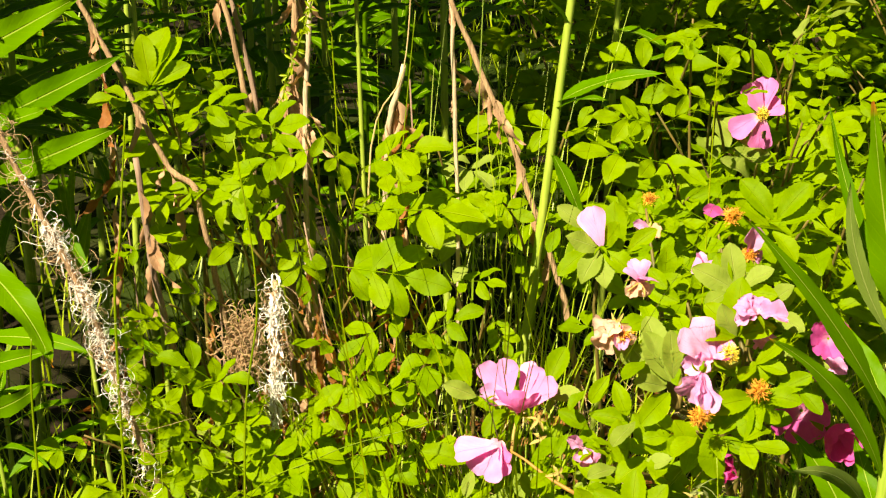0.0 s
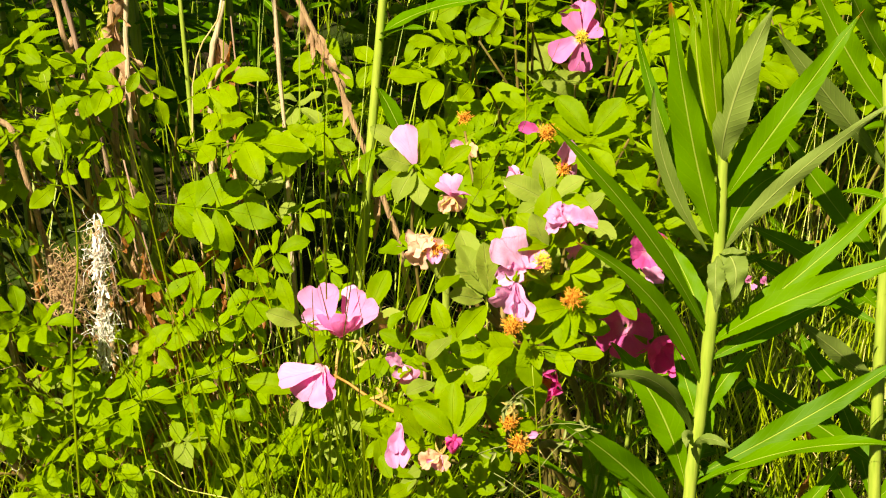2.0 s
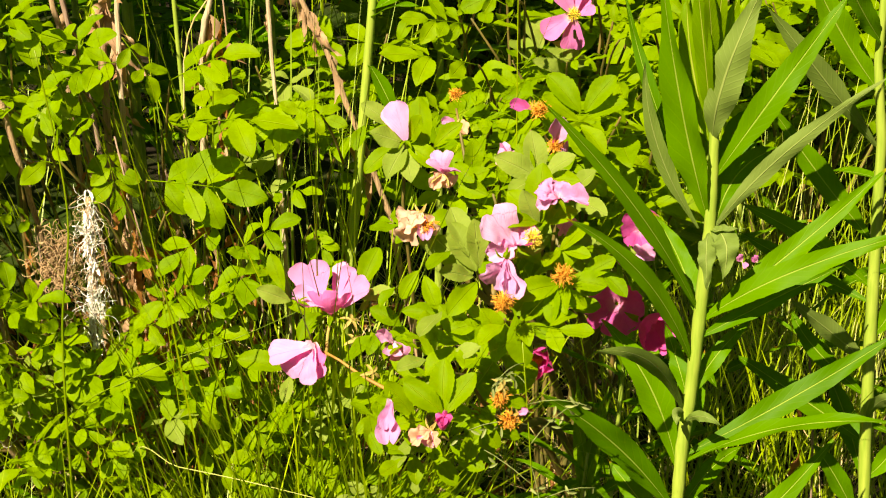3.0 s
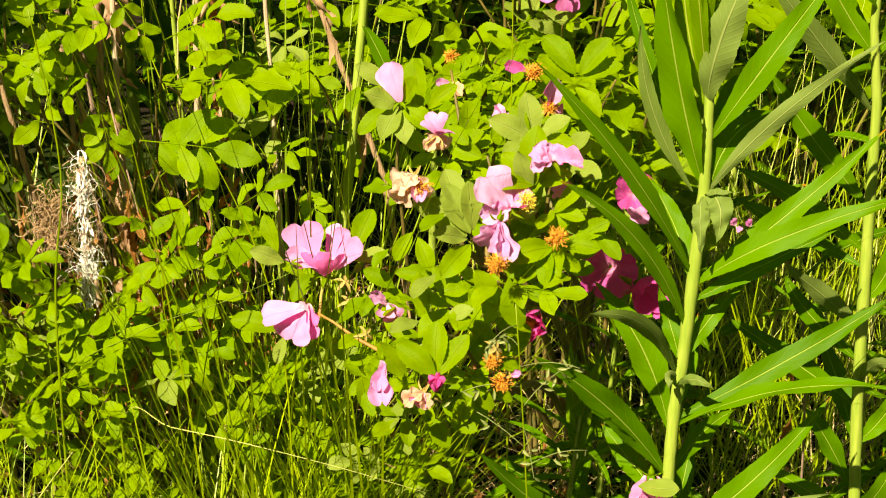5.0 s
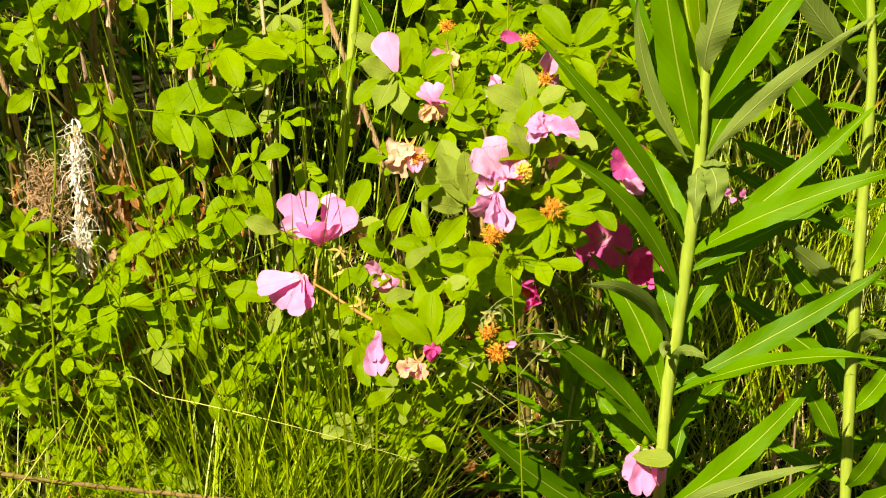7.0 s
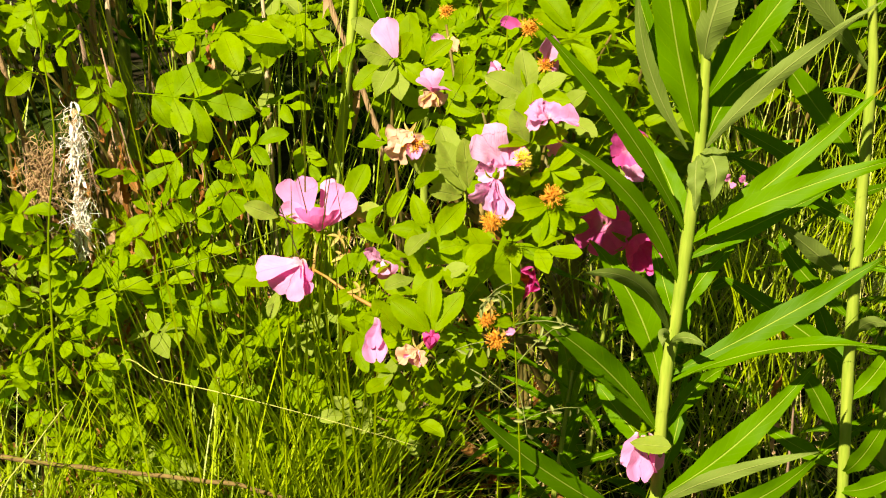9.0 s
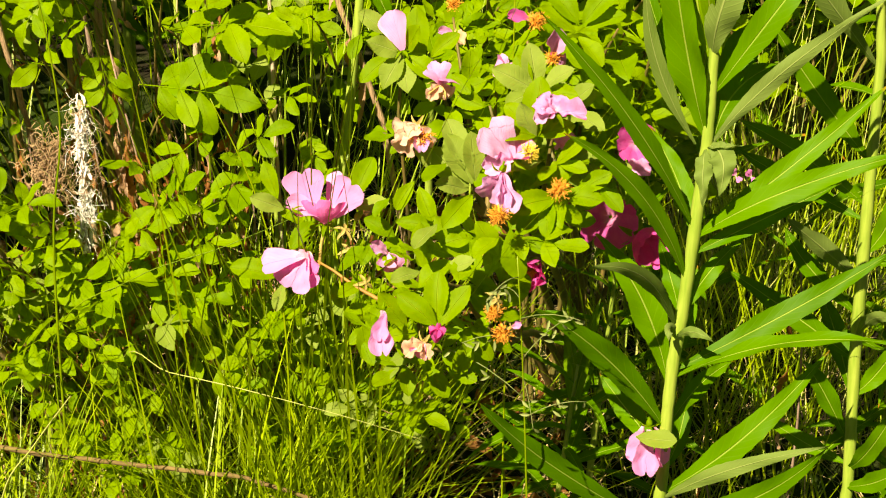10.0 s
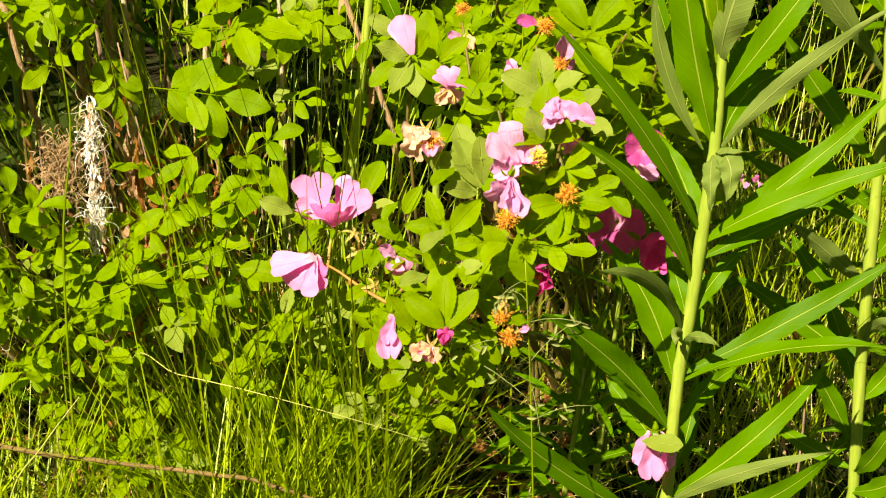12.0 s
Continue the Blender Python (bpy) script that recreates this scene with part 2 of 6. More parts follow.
def blade(length, width, profile, n=10, fold=0.25, droop=0.4, wave=0.0, teeth=0.0, seed=0, curl=0.0, twist=0.0):
    """A leaf blade of unit design: y along, z up, folded along the midrib and bent down towards the tip."""
    r = random.Random(seed)
    ph = r.uniform(0, 6)
    v, f, uv = [], [], []
    y = z = 0.0
    cols = (-1.0, -0.52, 0.0, 0.52, 1.0)
    for i in range(n + 1):
        t = i / n
        a = droop * t
        if i:
            y += math.cos(a) * length / n
            z -= math.sin(a) * length / n
        w = 0.5 * width * profile(t)
        if 0 < i < n:
            w *= 1 + teeth * (1 if i % 2 else -1)
        tw = twist * t
        for c in cols:
            lift = fold * abs(c) * w + curl * w * c * c + wave * width * math.sin(ph + t * 11 + c) * abs(c)
            x = c * w
            v.append((x * math.cos(tw) - lift * math.sin(tw), y + math.sin(a) * lift * 0.5, z + lift * math.cos(tw) + x * math.sin(tw)))
            uv.append((0.5 + 0.5 * c, t))
    k = len(cols)
    for i in range(n):
        for j in range(k - 1):
            a = i * k + j
            f.append((a, a + 1, a + k + 1, a + k))
    return v, f, uv


def ovate(t):
    return max(0.02, math.sin(math.pi * t ** 1.06) ** 0.78) if 0 < t < 1 else 0.05


def obovate(t):
    return max(0.03, math.sin(math.pi * t ** 1.3) ** 0.62) if 0 < t < 1 else 0.06


def lance(t):
    return max(0.015, (min(1, 0.12 + t / 0.3) ** 0.8) * (1 - max(0, (t - 0.35) / 0.65) ** 1.9)) if t < 1 else 0.012


def heart(t):
    return (0.16 + 0.84 * min(1, t / 0.72) ** 0.85) * (1 if t < 0.78 else math.sqrt(max(0.0, 1 - ((t - 0.78) / 0.24) ** 2)))


def petal_blade(width, cup, bend, crumple, seed, notch=0.1):
    """A heart-shaped petal of unit length: cupped across, bent along, creased where it wilts."""
    v, f, uv = [], [], []
    y = z = 0.0
    rows, half = 12, 5
    for i in range(rows + 1):
        t = i / rows
        a = bend * t
        if i:
            y += math.cos(a) / rows
            z += math.sin(a) / rows
        w = 0.5 * width * heart(t)
        for j in range(-half, half + 1):
            u = j / half
            p = Vector((u * w, y, z))
            p.y -= notch * math.exp(-(u / 0.4) ** 2) * t ** 5
            p.z += cup * w * u * u
            n1 = noise.noise(Vector((p.x * 3.1, p.y * 2.2, seed * 7.3)))
            n2 = noise.noise(Vector((p.x * 9.0, p.y * 4.0, seed * 3.1 + 50)))
            edge = t ** 2 * (0.4 + 0.6 * abs(u))
            p.z += crumple * (0.9 * n1 + 0.45 * n2) + 0.07 * n2 * edge
            p.x += crumple * 0.5 * noise.noise(Vector((p.y * 4, seed, u)))
            v.append(tuple(p))
            uv.append((0.5 + 0.5 * u, t))
    k = 2 * half + 1
    for i in range(rows):
        for j in range(k - 1):
            a = i * k + j
            f.append((a, a + 1, a + k + 1, a + k))
    return v, f, uv


LEAFLETS = [blade(1, (0.55, 0.5, 0.58, 0.52)[k], obovate if k % 2 else ovate, 26, 0.1 + 0.12 * k, (0.2, -0.25, 0.55, 0.85)[k], 0.06, 0.03, k) for k in range(4)]
NARROW = [blade(1, (0.43, 0.5, 0.47)[k], obovate, 22, 0.3 + 0.12 * k, 0.15 + 0.25 * k, 0.05, 0.03, k + 7) for k in range(3)]
NARROW_MESH = {m.name: [mesh_of("leaflet", *b[:2], m, b[2]) for b in NARROW] for m in (ROSE_LEAF, PALE_LEAF, YOUNG_LEAF)}
LEAFLET_MESH = {m.name: [mesh_of("leaflet", *s[:2], m, s[2]) for s in LEAFLETS] for m in (ROSE_LEAF, PALE_LEAF, YOUNG_LEAF)}
WEED_DROOP = (0.3, 0.6, 0.95, 0.45)
WEED_BLADES = [blade(1, (0.108, 0.115, 0.1, 0.11)[k], lance, 26, 0.2 + 0.12 * (k % 3), WEED_DROOP[k], 0.12, 0.03, k, 0.0, (0.15, -0.25, 0.2, -0.3)[k]) for k in range(4)]
WEED_MESH = [mesh_of("weed_leaf", *s[:2], WEED_LEAF, s[2]) for s in WEED_BLADES]
YOUNG_WEED_MESH = [mesh_of("weed_leaf", *s[:2], YOUNG_WEED, s[2]) for s in WEED_BLADES]
DRY_BLADES = [blade(1, (0.15, 0.2, 0.12)[k], lance, 20, (0.5, 0.9, 0.4)[k], (0.5, -0.7, 0.9)[k], 0.4, 0.06, k + 3, (0.5, -0.3, 0.8)[k], (1.4, -1.9, 2.6)[k]) for k in range(3)]
DRY_MESH = [mesh_of("dry_leaf", *s[:2], DRY_LEAF, s[2]) for s in DRY_BLADES]


def leaf_layout(pairs, seed):
    """Where the leaflets of one pinnate leaf sit: place, way, normal, size; the leaf runs along y."""
    r = random.Random(seed)
    out = []
    for k in range(pairs):
        t = 0.24 + 0.5 * k / max(1, pairs - 1)
        for s in (-1, 1):
            out.append(((s * 0.012, t + r.uniform(-0.02, 0.02), -0.10 * t * t), (s * 0.9, 0.72 - 0.12 * k + r.uniform(-0.15, 0.15), r.uniform(-0.2, 0.12)),
                        (r.uniform(-0.25, 0.25), r.uniform(-0.2, 0.2), 1), (0.48 + 0.05 * k) * r.uniform(0.88, 1.1)))
    out.append(((0, 0.88, -0.08), (r.uniform(-0.12, 0.12), 1, -0.2), (r.uniform(-0.2, 0.2), 0, 1), 0.58))
    return out


RACHIS = tube([(0, t, -0.10 * t * t) for t in (0, 0.25, 0.5, 0.75, 0.92)], [0.009, 0.008, 0.007, 0.006, 0.005], 5)
RACHIS_MESH = mesh_of("leaf_stalk", *RACHIS[:2], ROSE_LEAF, RACHIS[2])


def joined_leaf(pairs, seed, material):
    s = Soup()
    s.add(*RACHIS)
    for i, (p, a, nn, size) in enumerate(leaf_layout(pairs, seed)):
        s.add(*LEAFLETS[(seed + i) % 4], m=stand(p, a, nn, size))
    return s.mesh("rose_leaf", material)


JOINED = {m.name: [joined_leaf(p, k, m) for k, p in enumerate((2, 2, 3, 2, 3))] for m in (ROSE_LEAF, PALE_LEAF, YOUNG_LEAF)}


def rose_leaf(bush, pos, along, normal, size, seed, material, split):
    m = stand(pos, along, normal, size)
    if not split:
        return put("leaf", JOINED[material.name][seed % 5], bush, m)
    stalk = put("leaf", RACHIS_MESH, bush, m)
    for i, (p, a, nn, s) in enumerate(leaf_layout((2, 2, 3)[seed % 3], seed)):
        put("leaflet", LEAFLET_MESH[material.name][(seed + i) % 4], stalk, stand(p, a, nn, s))
    return stalk


def thing(name, pos, label, category, group="", kind=""):
    ob = new(name)
    ob.location = pos
    ob.empty_display_size = 0.02
    bpy.context.view_layer.update()
    return tagged(ob, label, category, group, kind)


def rose_bush(pos, tips, label, leaf_size=0.075, per_cane=6, split=False, seed=0, start=0.4, radius=0.0022, group="wild rose bushes", rosette=4, pale=0.1, young=0.2, face=0.55, hubs=()):
    """Canes from one base to each tip, leaves round the upper part of each; all places in the world."""
    r = random.Random(seed)
    bush = thing("rose_bush", pos, label, "rose bush", group)
    base = Vector(pos)
    for hub in hubs:
        s = Soup()
        s.add(*tube(arc((0, 0, -0.01), Vector(hub) - base, (0.01, 0.05, 0.03), 9), [radius * (1.7 - 0.06 * i) for i in range(10)], 7))
        put("cane", s.mesh("cane", ROSE_CANE), bush)
    for tip in tips:
        tip = Vector(tip) - base
        foot = Vector((r.uniform(-0.03, 0.03), r.uniform(-0.02, 0.04), -0.01))
        if hubs:
            foot = min((Vector(h) - base for h in hubs), key=lambda h: (h - tip).length)
        pts = arc(foot, tip, Vector((0, 0.005, -0.006)) if hubs else Vector((-tip.x * 0.12, 0.03, tip.z * 0.08)) + Vector((r.uniform(-0.02, 0.02), r.uniform(-0.01, 0.02), 0)), 10)
        s = Soup()
        s.add(*tube(pts, [radius * (1.3 - 0.09 * i) for i in range(11)], 6))
        put("cane", s.mesh("cane", ROSE_CANE), bush)
        turn = r.uniform(0, 6.28)
        total = per_cane + rosette
        for k in range(total):
            t = start + (0.94 - start) * k / max(1, per_cane) if k < per_cane else 0.97
            turn += 2.4 + r.uniform(-0.4, 0.4)
            q = t * 10
            i = min(9, int(q))
            p = pts[i].lerp(pts[i + 1], q - i)
            out = Vector((math.cos(turn), math.sin(turn) * 0.85 - 0.25, r.uniform(0.0, 0.55)))
            n = Vector((r.uniform(-0.55, 0.25), -face + r.uniform(-0.35, 0.35), 1))
            u = r.random()
            mat = PALE_LEAF if u < pale else YOUNG_LEAF if u > 1 - young else ROSE_LEAF
            rose_leaf(bush, p, out, n, leaf_size * r.uniform(0.72, 1.15) * (0.85 if k >= per_cane else 1), r.randrange(60), mat, split)
    return bush


def leaflet(bush, foot, tip, material):
    """One leaflet from its foot to its tip, its face to the light."""
    k = int(abs(tip[0]) * 4000 + tip[2] * 9000)
    r = random.Random(k)
    a, b = Vector(foot), Vector(tip) + Vector((0, r.uniform(-0.008, 0.006) + 0.75 * max(0.0, tip[2] - foot[2]), 0))
    n = Vector((r.uniform(-0.5, 0.2), r.uniform(-0.9, -0.45), r.uniform(0.4, 1.0)))
    return put("leaflet", NARROW_MESH[material.name][k % 3], bush, stand(a - bush.location, b - a, n, (b - a).length * 1.04))


def frond(bush, foot, tip, material):
    """One pinnate leaf from the cane to the tip of its end leaflet, on a thin twig of its own."""
    k = int(abs(tip[0]) * 4000 + tip[2] * 9000)
    r = random.Random(k)
    a, b = Vector(foot) - bush.location, Vector(tip) - bush.location
    twig = tube(arc(a + Vector((r.uniform(-0.02, 0.02), 0.05, -0.06)), a, (0, 0.004, 0.006), 5), [0.0012, 0.0011, 0.001, 0.0009, 0.0009, 0.0008], 5)
    put("twig", mesh_of("twig", twig[0], twig[1], ROSE_CANE), bush)
    n = Vector((r.uniform(-0.5, 0.25), r.uniform(-0.75, -0.2), r.uniform(0.6, 1.0)))
    return rose_leaf(bush, a, b - a, n, (b - a).length / 1.36, k % 60, material, True)


# ---- flowers ----
PETALS = [petal_blade(0.94, 0.12, 0.25, 0.05, 0), petal_blade(0.95, 0.35, 0.8, 0.05, 1), petal_blade(0.9, 0.5, 1.4, 0.06, 2),
          petal_blade(0.9, 0.5, -1.5, 0.3, 3), petal_blade(0.8, 0.7, -0.7, 0.34, 4), petal_blade(1.0, 0.2, -0.25, 0.12, 5), petal_blade(0.55, 0.9, 0.3, 0.2, 6), petal_blade(0.66, 0.3, -0.3, 0.03, 7, 0.02)]
PETAL_MESH = {m.name: [mesh_of("petal", *s[:2], m, s[2]) for s in PETALS] for m in (PETAL, PETAL_ROSE, PETAL_PALE, PETAL_DRY, PETAL_DEEP_SHADED)}


def stamens(name, material, count, spread, length, seed, ball=False):
    r = random.Random(seed)
    s = Soup()
    for _ in range(count):
        a = r.uniform(0, 6.28)
        e = r.uniform(0.05, spread)
        d = Vector((math.cos(a) * math.sin(e), math.cos(e), math.sin(a) * math.sin(e)))
        L = length * (r.uniform(0.45, 1.15) if ball else r.uniform(0.75, 1.1))
        b = d * (0.1 * length if ball else 0.05 * length)
        bend = Vector((r.uniform(-1, 1), r.uniform(-1, 1), r.uniform(-1, 1))) * L * (0.4 if ball else 0.08)
        tip = d * L + (bend * r.uniform(-0.8, 0.8) if ball else Vector((0, 0, 0)))
        s.add(*tube([b, b.lerp(tip, 0.6) + bend * 0.6, tip], [0.028, 0.022, 0.014] if ball else [0.012, 0.01, 0.008], 3))
        s.add(*tube([tip, tip * 1.06 + bend * 0.1], [0.026, 0.016] if ball else [0.018, 0.013], 4))
    if ball:
        for k in range(5):
            a = k * 1.3
            s.add(*blade(r.uniform(0.4, 0.8), 0.2, lance, 6, 0.4, r.uniform(-0.5, 1.2), 0.3, seed=k), m=stand((0, 0.02, 0), (math.cos(a), r.uniform(-0.2, 0.6), math.sin(a)), (0, 1, 0)))
    return s.mesh(name, material)


STAMEN_MESH = stamens("stamens", STAMEN, 230, 1.25, 0.32, 1)
OLD_MESHES = [stamens("old_stamens", OLD_STAMEN, 190, 1.9, 0.62, k, True) for k in (2, 3, 4)]


def calyx_mesh(material):
    s = Soup()
    s.add(*tube([(0, -0.45, 0), (0, -0.3, 0), (0, -0.2, 0), (0, -0.1, 0), (0, 0, 0)], [0.035, 0.05, 0.12, 0.13, 0.09], 9))
    for k in range(5):
        a = k * 1.2566 + 0.6
        s.add(*blade(0.62, 0.17, lance, 6, 0.4, 0.9, seed=k), m=stand((0, -0.02, 0), (math.cos(a), 0.1, math.sin(a)), (0, 1, 0)))
    return s.mesh("calyx", material)


CALYX = calyx_mesh(ROSE_LEAF)
CALYX_DRY = calyx_mesh(DRY_SEPAL)


def rose(bush, pos, aim, size, opened, petals, shape=0, material=PETAL, label="", turn=0.0, centre=True):
    """One rose on its hip. opened: degrees between the petals and the flower's axis; petals: which of the five it still has."""
    base = bush.location
    m = stand(Vector(pos) - base, aim, (0.1, -0.4, 1), size)
    head = put("flower", CALYX, bush, m, label)
    for k in petals:
        a = turn + k * 1.2566
        o = radians(opened[k] if isinstance(opened, tuple) else opened) * (1 + 0.12 * math.sin(k * 5.0 + turn))
        out = Vector((math.cos(a), 0, math.sin(a)))
        way = out * math.sin(o) + Vector((0, 1, 0)) * math.cos(o)
        inner = Vector((0, 1, 0)) * math.sin(o) - out * math.cos(o)
        put("petal", PETAL_MESH[material.name][shape if shape < 3 else 3 + k % 2], head, stand(out * 0.05 + Vector((0, 0.006 * k, 0)), way, inner, 1.0 + 0.06 * math.sin(k * 3 + turn)))
    if centre:
        put("stamen_tuft", STAMEN_MESH, head)
    return head


def old_rose(bush, pos, aim, size, label="spent rose with dry orange stamens"):
    return put("spent_flower", OLD_MESHES[int(abs(pos[0]) * 1000) % 3], bush, stand(Vector(pos) - bush.location, aim, (0, 0, 1), size * 0.88), label)


def posed_rose(bush, pos, aim, hip, rows, material=PETAL, label="", calyx=None):
    """A rose whose petals are set one by one: way, normal, length, shape, and a material where it differs."""
    m = stand(Vector(pos) - bush.location, aim, (0.1, -0.4, 1), hip)
    head = put("flower", calyx or CALYX, bush, m, label)
    for row in rows:
        way, normal, size, shape = row[:4]
        mat = row[4] if len(row) > 4 else material
        off = Vector(row[5]) if len(row) > 5 else Vector((0, 0, 0))
        put("petal", PETAL_MESH[mat.name][shape], head, m.inverted() @ stand(Vector(pos) - bush.location + off, way, normal, size))
    return head


# ---- fireweed ----


def fireweed(pos, top, label, leaves=(), n=26, leaf=0.12, seed=0, bare=0.15, radius=0.005, group="fireweed plants", crown=10, lean=0.0, fresh=0.88, width=0.0165):
    """A stem with leaves all round; named leaves come first as (height share, way to the tip in metres, blade)."""
    r = random.Random(seed)
    plant = thing("fireweed", pos, label, "fireweed", group)
    end = Vector(top) - Vector(pos)
    pts = arc((0, 0, -0.01), end, (lean, 0.0, 0), 14)
    s = Soup()
    s.add(*tube(pts, [radius * (1.15 - 0.055 * i) for i in range(15)], 9))
    put("stem", s.mesh("stem", WEED_STEM), plant)

    def at(t):
        q = min(13.999, max(0, t * 14))
        return pts[int(q)].lerp(pts[int(q) + 1], q - int(q))

    for t, tip, k, nrm in leaves:
        tip = Vector(tip)
        bow = WEED_DROOP[k] / 2
        nn = Vector(nrm) + Vector((r.uniform(-0.3, 0.3), r.uniform(0.0, 0.35), r.uniform(0.2, 0.6)))
        nn = (nn - tip * (nn.dot(tip) / tip.length_squared)).normalized()
        way = tip.normalized() * math.cos(bow) + nn * math.sin(bow)
        size = tip.length * 1.03
        wide = max(0.75, min(2.0, (width if size > 0.075 else 0.2 * size) / (0.108 * size)))
        put("leaf", (YOUNG_WEED_MESH if t > fresh else WEED_MESH)[k], plant, stand(at(t), way, nn, size) @ Matrix.Diagonal((wide, 1, 1, 1)))
    turn = r.uniform(0, 6)
    for i in range(n):
        t = bare + (0.97 - bare) * i / n
        turn += 2.4 + r.uniform(-0.3, 0.3)
        up = -0.1 + 1.0 * t + r.uniform(-0.2, 0.2)
        d = Vector((math.cos(turn), math.sin(turn), up))
        put("leaf", WEED_MESH[r.randrange(4)], plant, stand(at(t), d, (0.2 * d.x, 0.2 * d.y - 0.1, 1), leaf * r.uniform(0.75, 1.1) * (1.05 - 0.45 * t * t)))
    for i in range(crown):
        turn += 2.4
        d = Vector((math.cos(turn) * 0.2, math.sin(turn) * 0.2, 1))
        put("leaf", YOUNG_WEED_MESH[(i * 3) % 4], plant, stand(at(0.8 + 0.2 * i / crown), d, (-0.5 * d.x - 0.2, -0.8, 0.3), leaf * (0.85 - 0.5 * i / crown) * r.uniform(0.8, 1.1)))
    return plant


# ---- ground ----


def ground_height(x, y):
    far = min(1.0, max(0.0, (math.hypot(x, y) - 6) / 20))
    return 0.02 * noise.noise(Vector((x * 2.5, y * 2.5, 0))) * (1 - far) + 0.4 * far * noise.noise(Vector((x * 0.05, y * 0.05, 3))) - 0.01


def make_ground():
    steps = [-150, -60, -25, -10, -5, -3, -2] + [i * 0.1 - 1.5 for i in range(31)] + [2, 3, 5, 10, 25, 60, 150]
    v = [(x, y + 0.8, ground_height(x, y + 0.8)) for y in steps for x in steps]
    n = len(steps)
    f = [(j * n + i, j * n + i + 1, (j + 1) * n + i + 1, (j + 1) * n + i) for j in range(n - 1) for i in range(n - 1)]
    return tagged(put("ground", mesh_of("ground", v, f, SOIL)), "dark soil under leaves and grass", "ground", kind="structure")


make_ground()


def ground_green():
    """Patches of moss and short growth over the soil."""
    nt = SOIL.node_tree
    bsdf = nt.nodes["Principled BSDF"]
    soil = bsdf.inputs["Base Color"].links[0].from_socket
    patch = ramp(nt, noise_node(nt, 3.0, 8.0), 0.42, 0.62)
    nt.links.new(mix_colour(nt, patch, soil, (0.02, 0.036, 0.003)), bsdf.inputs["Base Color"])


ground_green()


def strands(name, material, count, area, height, width, seed, bend=0.5, flat=0.0, label="", lean=(0, 0)):
    """Many narrow bent blades over a patch of ground, as one object."""
    r = np.random.RandomState(seed)
    k = 6
    x = r.uniform(area[0], area[1], count)
    y = r.uniform(area[2], area[3], count)
    clump = np.array([noise.noise(Vector((a * 9, b * 9, seed))) for a, b in zip(x, y)])
    h = r.uniform(height[0], height[1], count) * (1 + 0.35 * clump)
    az = r.uniform(0, 2 * np.pi, count)
    bd = r.uniform(0.15, 1.0, count) * bend
    tilt = np.clip(np.abs(r.normal(0.0, 0.42, count)), 0, 1.1) + flat * r.uniform(0.6, 1.0, count)
    tilt *= np.where(h > 0.4, 0.6, 1.0)
    bd *= np.where(h > 0.4, 0.75, 1.0)
    w = r.uniform(0.6, 1.2, count) * width
    z0 = np.array([ground_height(a, b) for a, b in zip(x, y)]) - 0.005
    V = np.zeros((count, k, 2, 3))
    px, pz = np.zeros(count), np.zeros(count)
    cx, cy = np.cos(az), np.sin(az)
    for i in range(k):
        t = i / (k - 1)
        if i:
            a = tilt + bd * 1.6 * t
            px += np.sin(a) * h / (k - 1)
            pz += np.cos(a) * h / (k - 1)
        ww = w * (1 - t ** 2 * 0.95) * 0.5
        for s, sg in ((0, -1), (1, 1)):
            V[:, i, s, 0] = x + cx * px - cy * ww * sg + lean[0] * pz
            V[:, i, s, 1] = y + cy * px + cx * ww * sg + lean[1] * pz
            V[:, i, s, 2] = z0 + pz
    base = np.arange(count)[:, None] * (2 * k)
    quad = np.array([(2 * i, 2 * i + 1, 2 * i + 3, 2 * i + 2) for i in range(k - 1)])
    F = (base[:, :, None] + quad[None]).reshape(-1, 4)
    me = mesh_of(name, V.reshape(-1, 3).tolist(), F.tolist(), material)
    return tagged(put(name, me), label, "grass", kind="stuff")


strands("grass", GRASS, 240, (-0.75, 0.2, 0.2, 0.75), (0.1, 0.26), 0.0026, 3, 0.5, 0.05, label="fine green meadow grass in the sun")
strands("grass", GRASS, 200, (-0.62, -0.05, 0.05, 0.24), (0.16, 0.34), 0.0026, 7, 0.45, 0.05, label="tall thin green grass before the rose leaves")
strands("grass", GRASS, 70, (-0.2, -0.03, 0.08, 0.24), (0.44, 0.7), 0.0019, 12, 0.7, 0.1, label="tall upright green grass between the bushes")
strands("grass", GRASS, 80, (-0.25, -0.03, 0.08, 0.28), (0.22, 0.4), 0.0025, 8, 0.7, 0.1, label="tall arching green grass between the bushes")
strands("grass", GRASS, 60, (0.2, 0.3, 0.13, 0.24), (0.3, 0.5), 0.0019, 34, 0.6, 0.05, label="bright grass standing between two fireweed plants")
strands("grass", PALE_GRASS, 120, (0.15, 0.42, 0.3, 0.62), (0.24, 0.46), 0.0017, 39, 0.35, 0.05, label="pale dry upright grass behind the fireweed plants")
strands("grass", GRASS, 330, (0.14, 0.42, 0.2, 0.55), (0.26, 0.52), 0.0018, 18, 0.6, 0.1, label="tall pale green grass between the fireweed plants")
strands("grass", GRASS, 50, (-0.24, -0.1, 0.04, 0.16), (0.34, 0.52), 0.0016, 19, 0.5, 0.1, label="long arching green grass leaning out between the bushes")
strands("grass", GRASS, 240, (-0.55, -0.05, 0.02, 0.14), (0.12, 0.26), 0.0024, 15, 0.5, 0.15, label="long crossing green grass blades")
strands("grass", GRASS, 90, (-0.16, -0.04, 0.1, 0.2), (0.48, 0.72), 0.0017, 25, 0.7, 0.06, label="tall bright grass between the bushes")
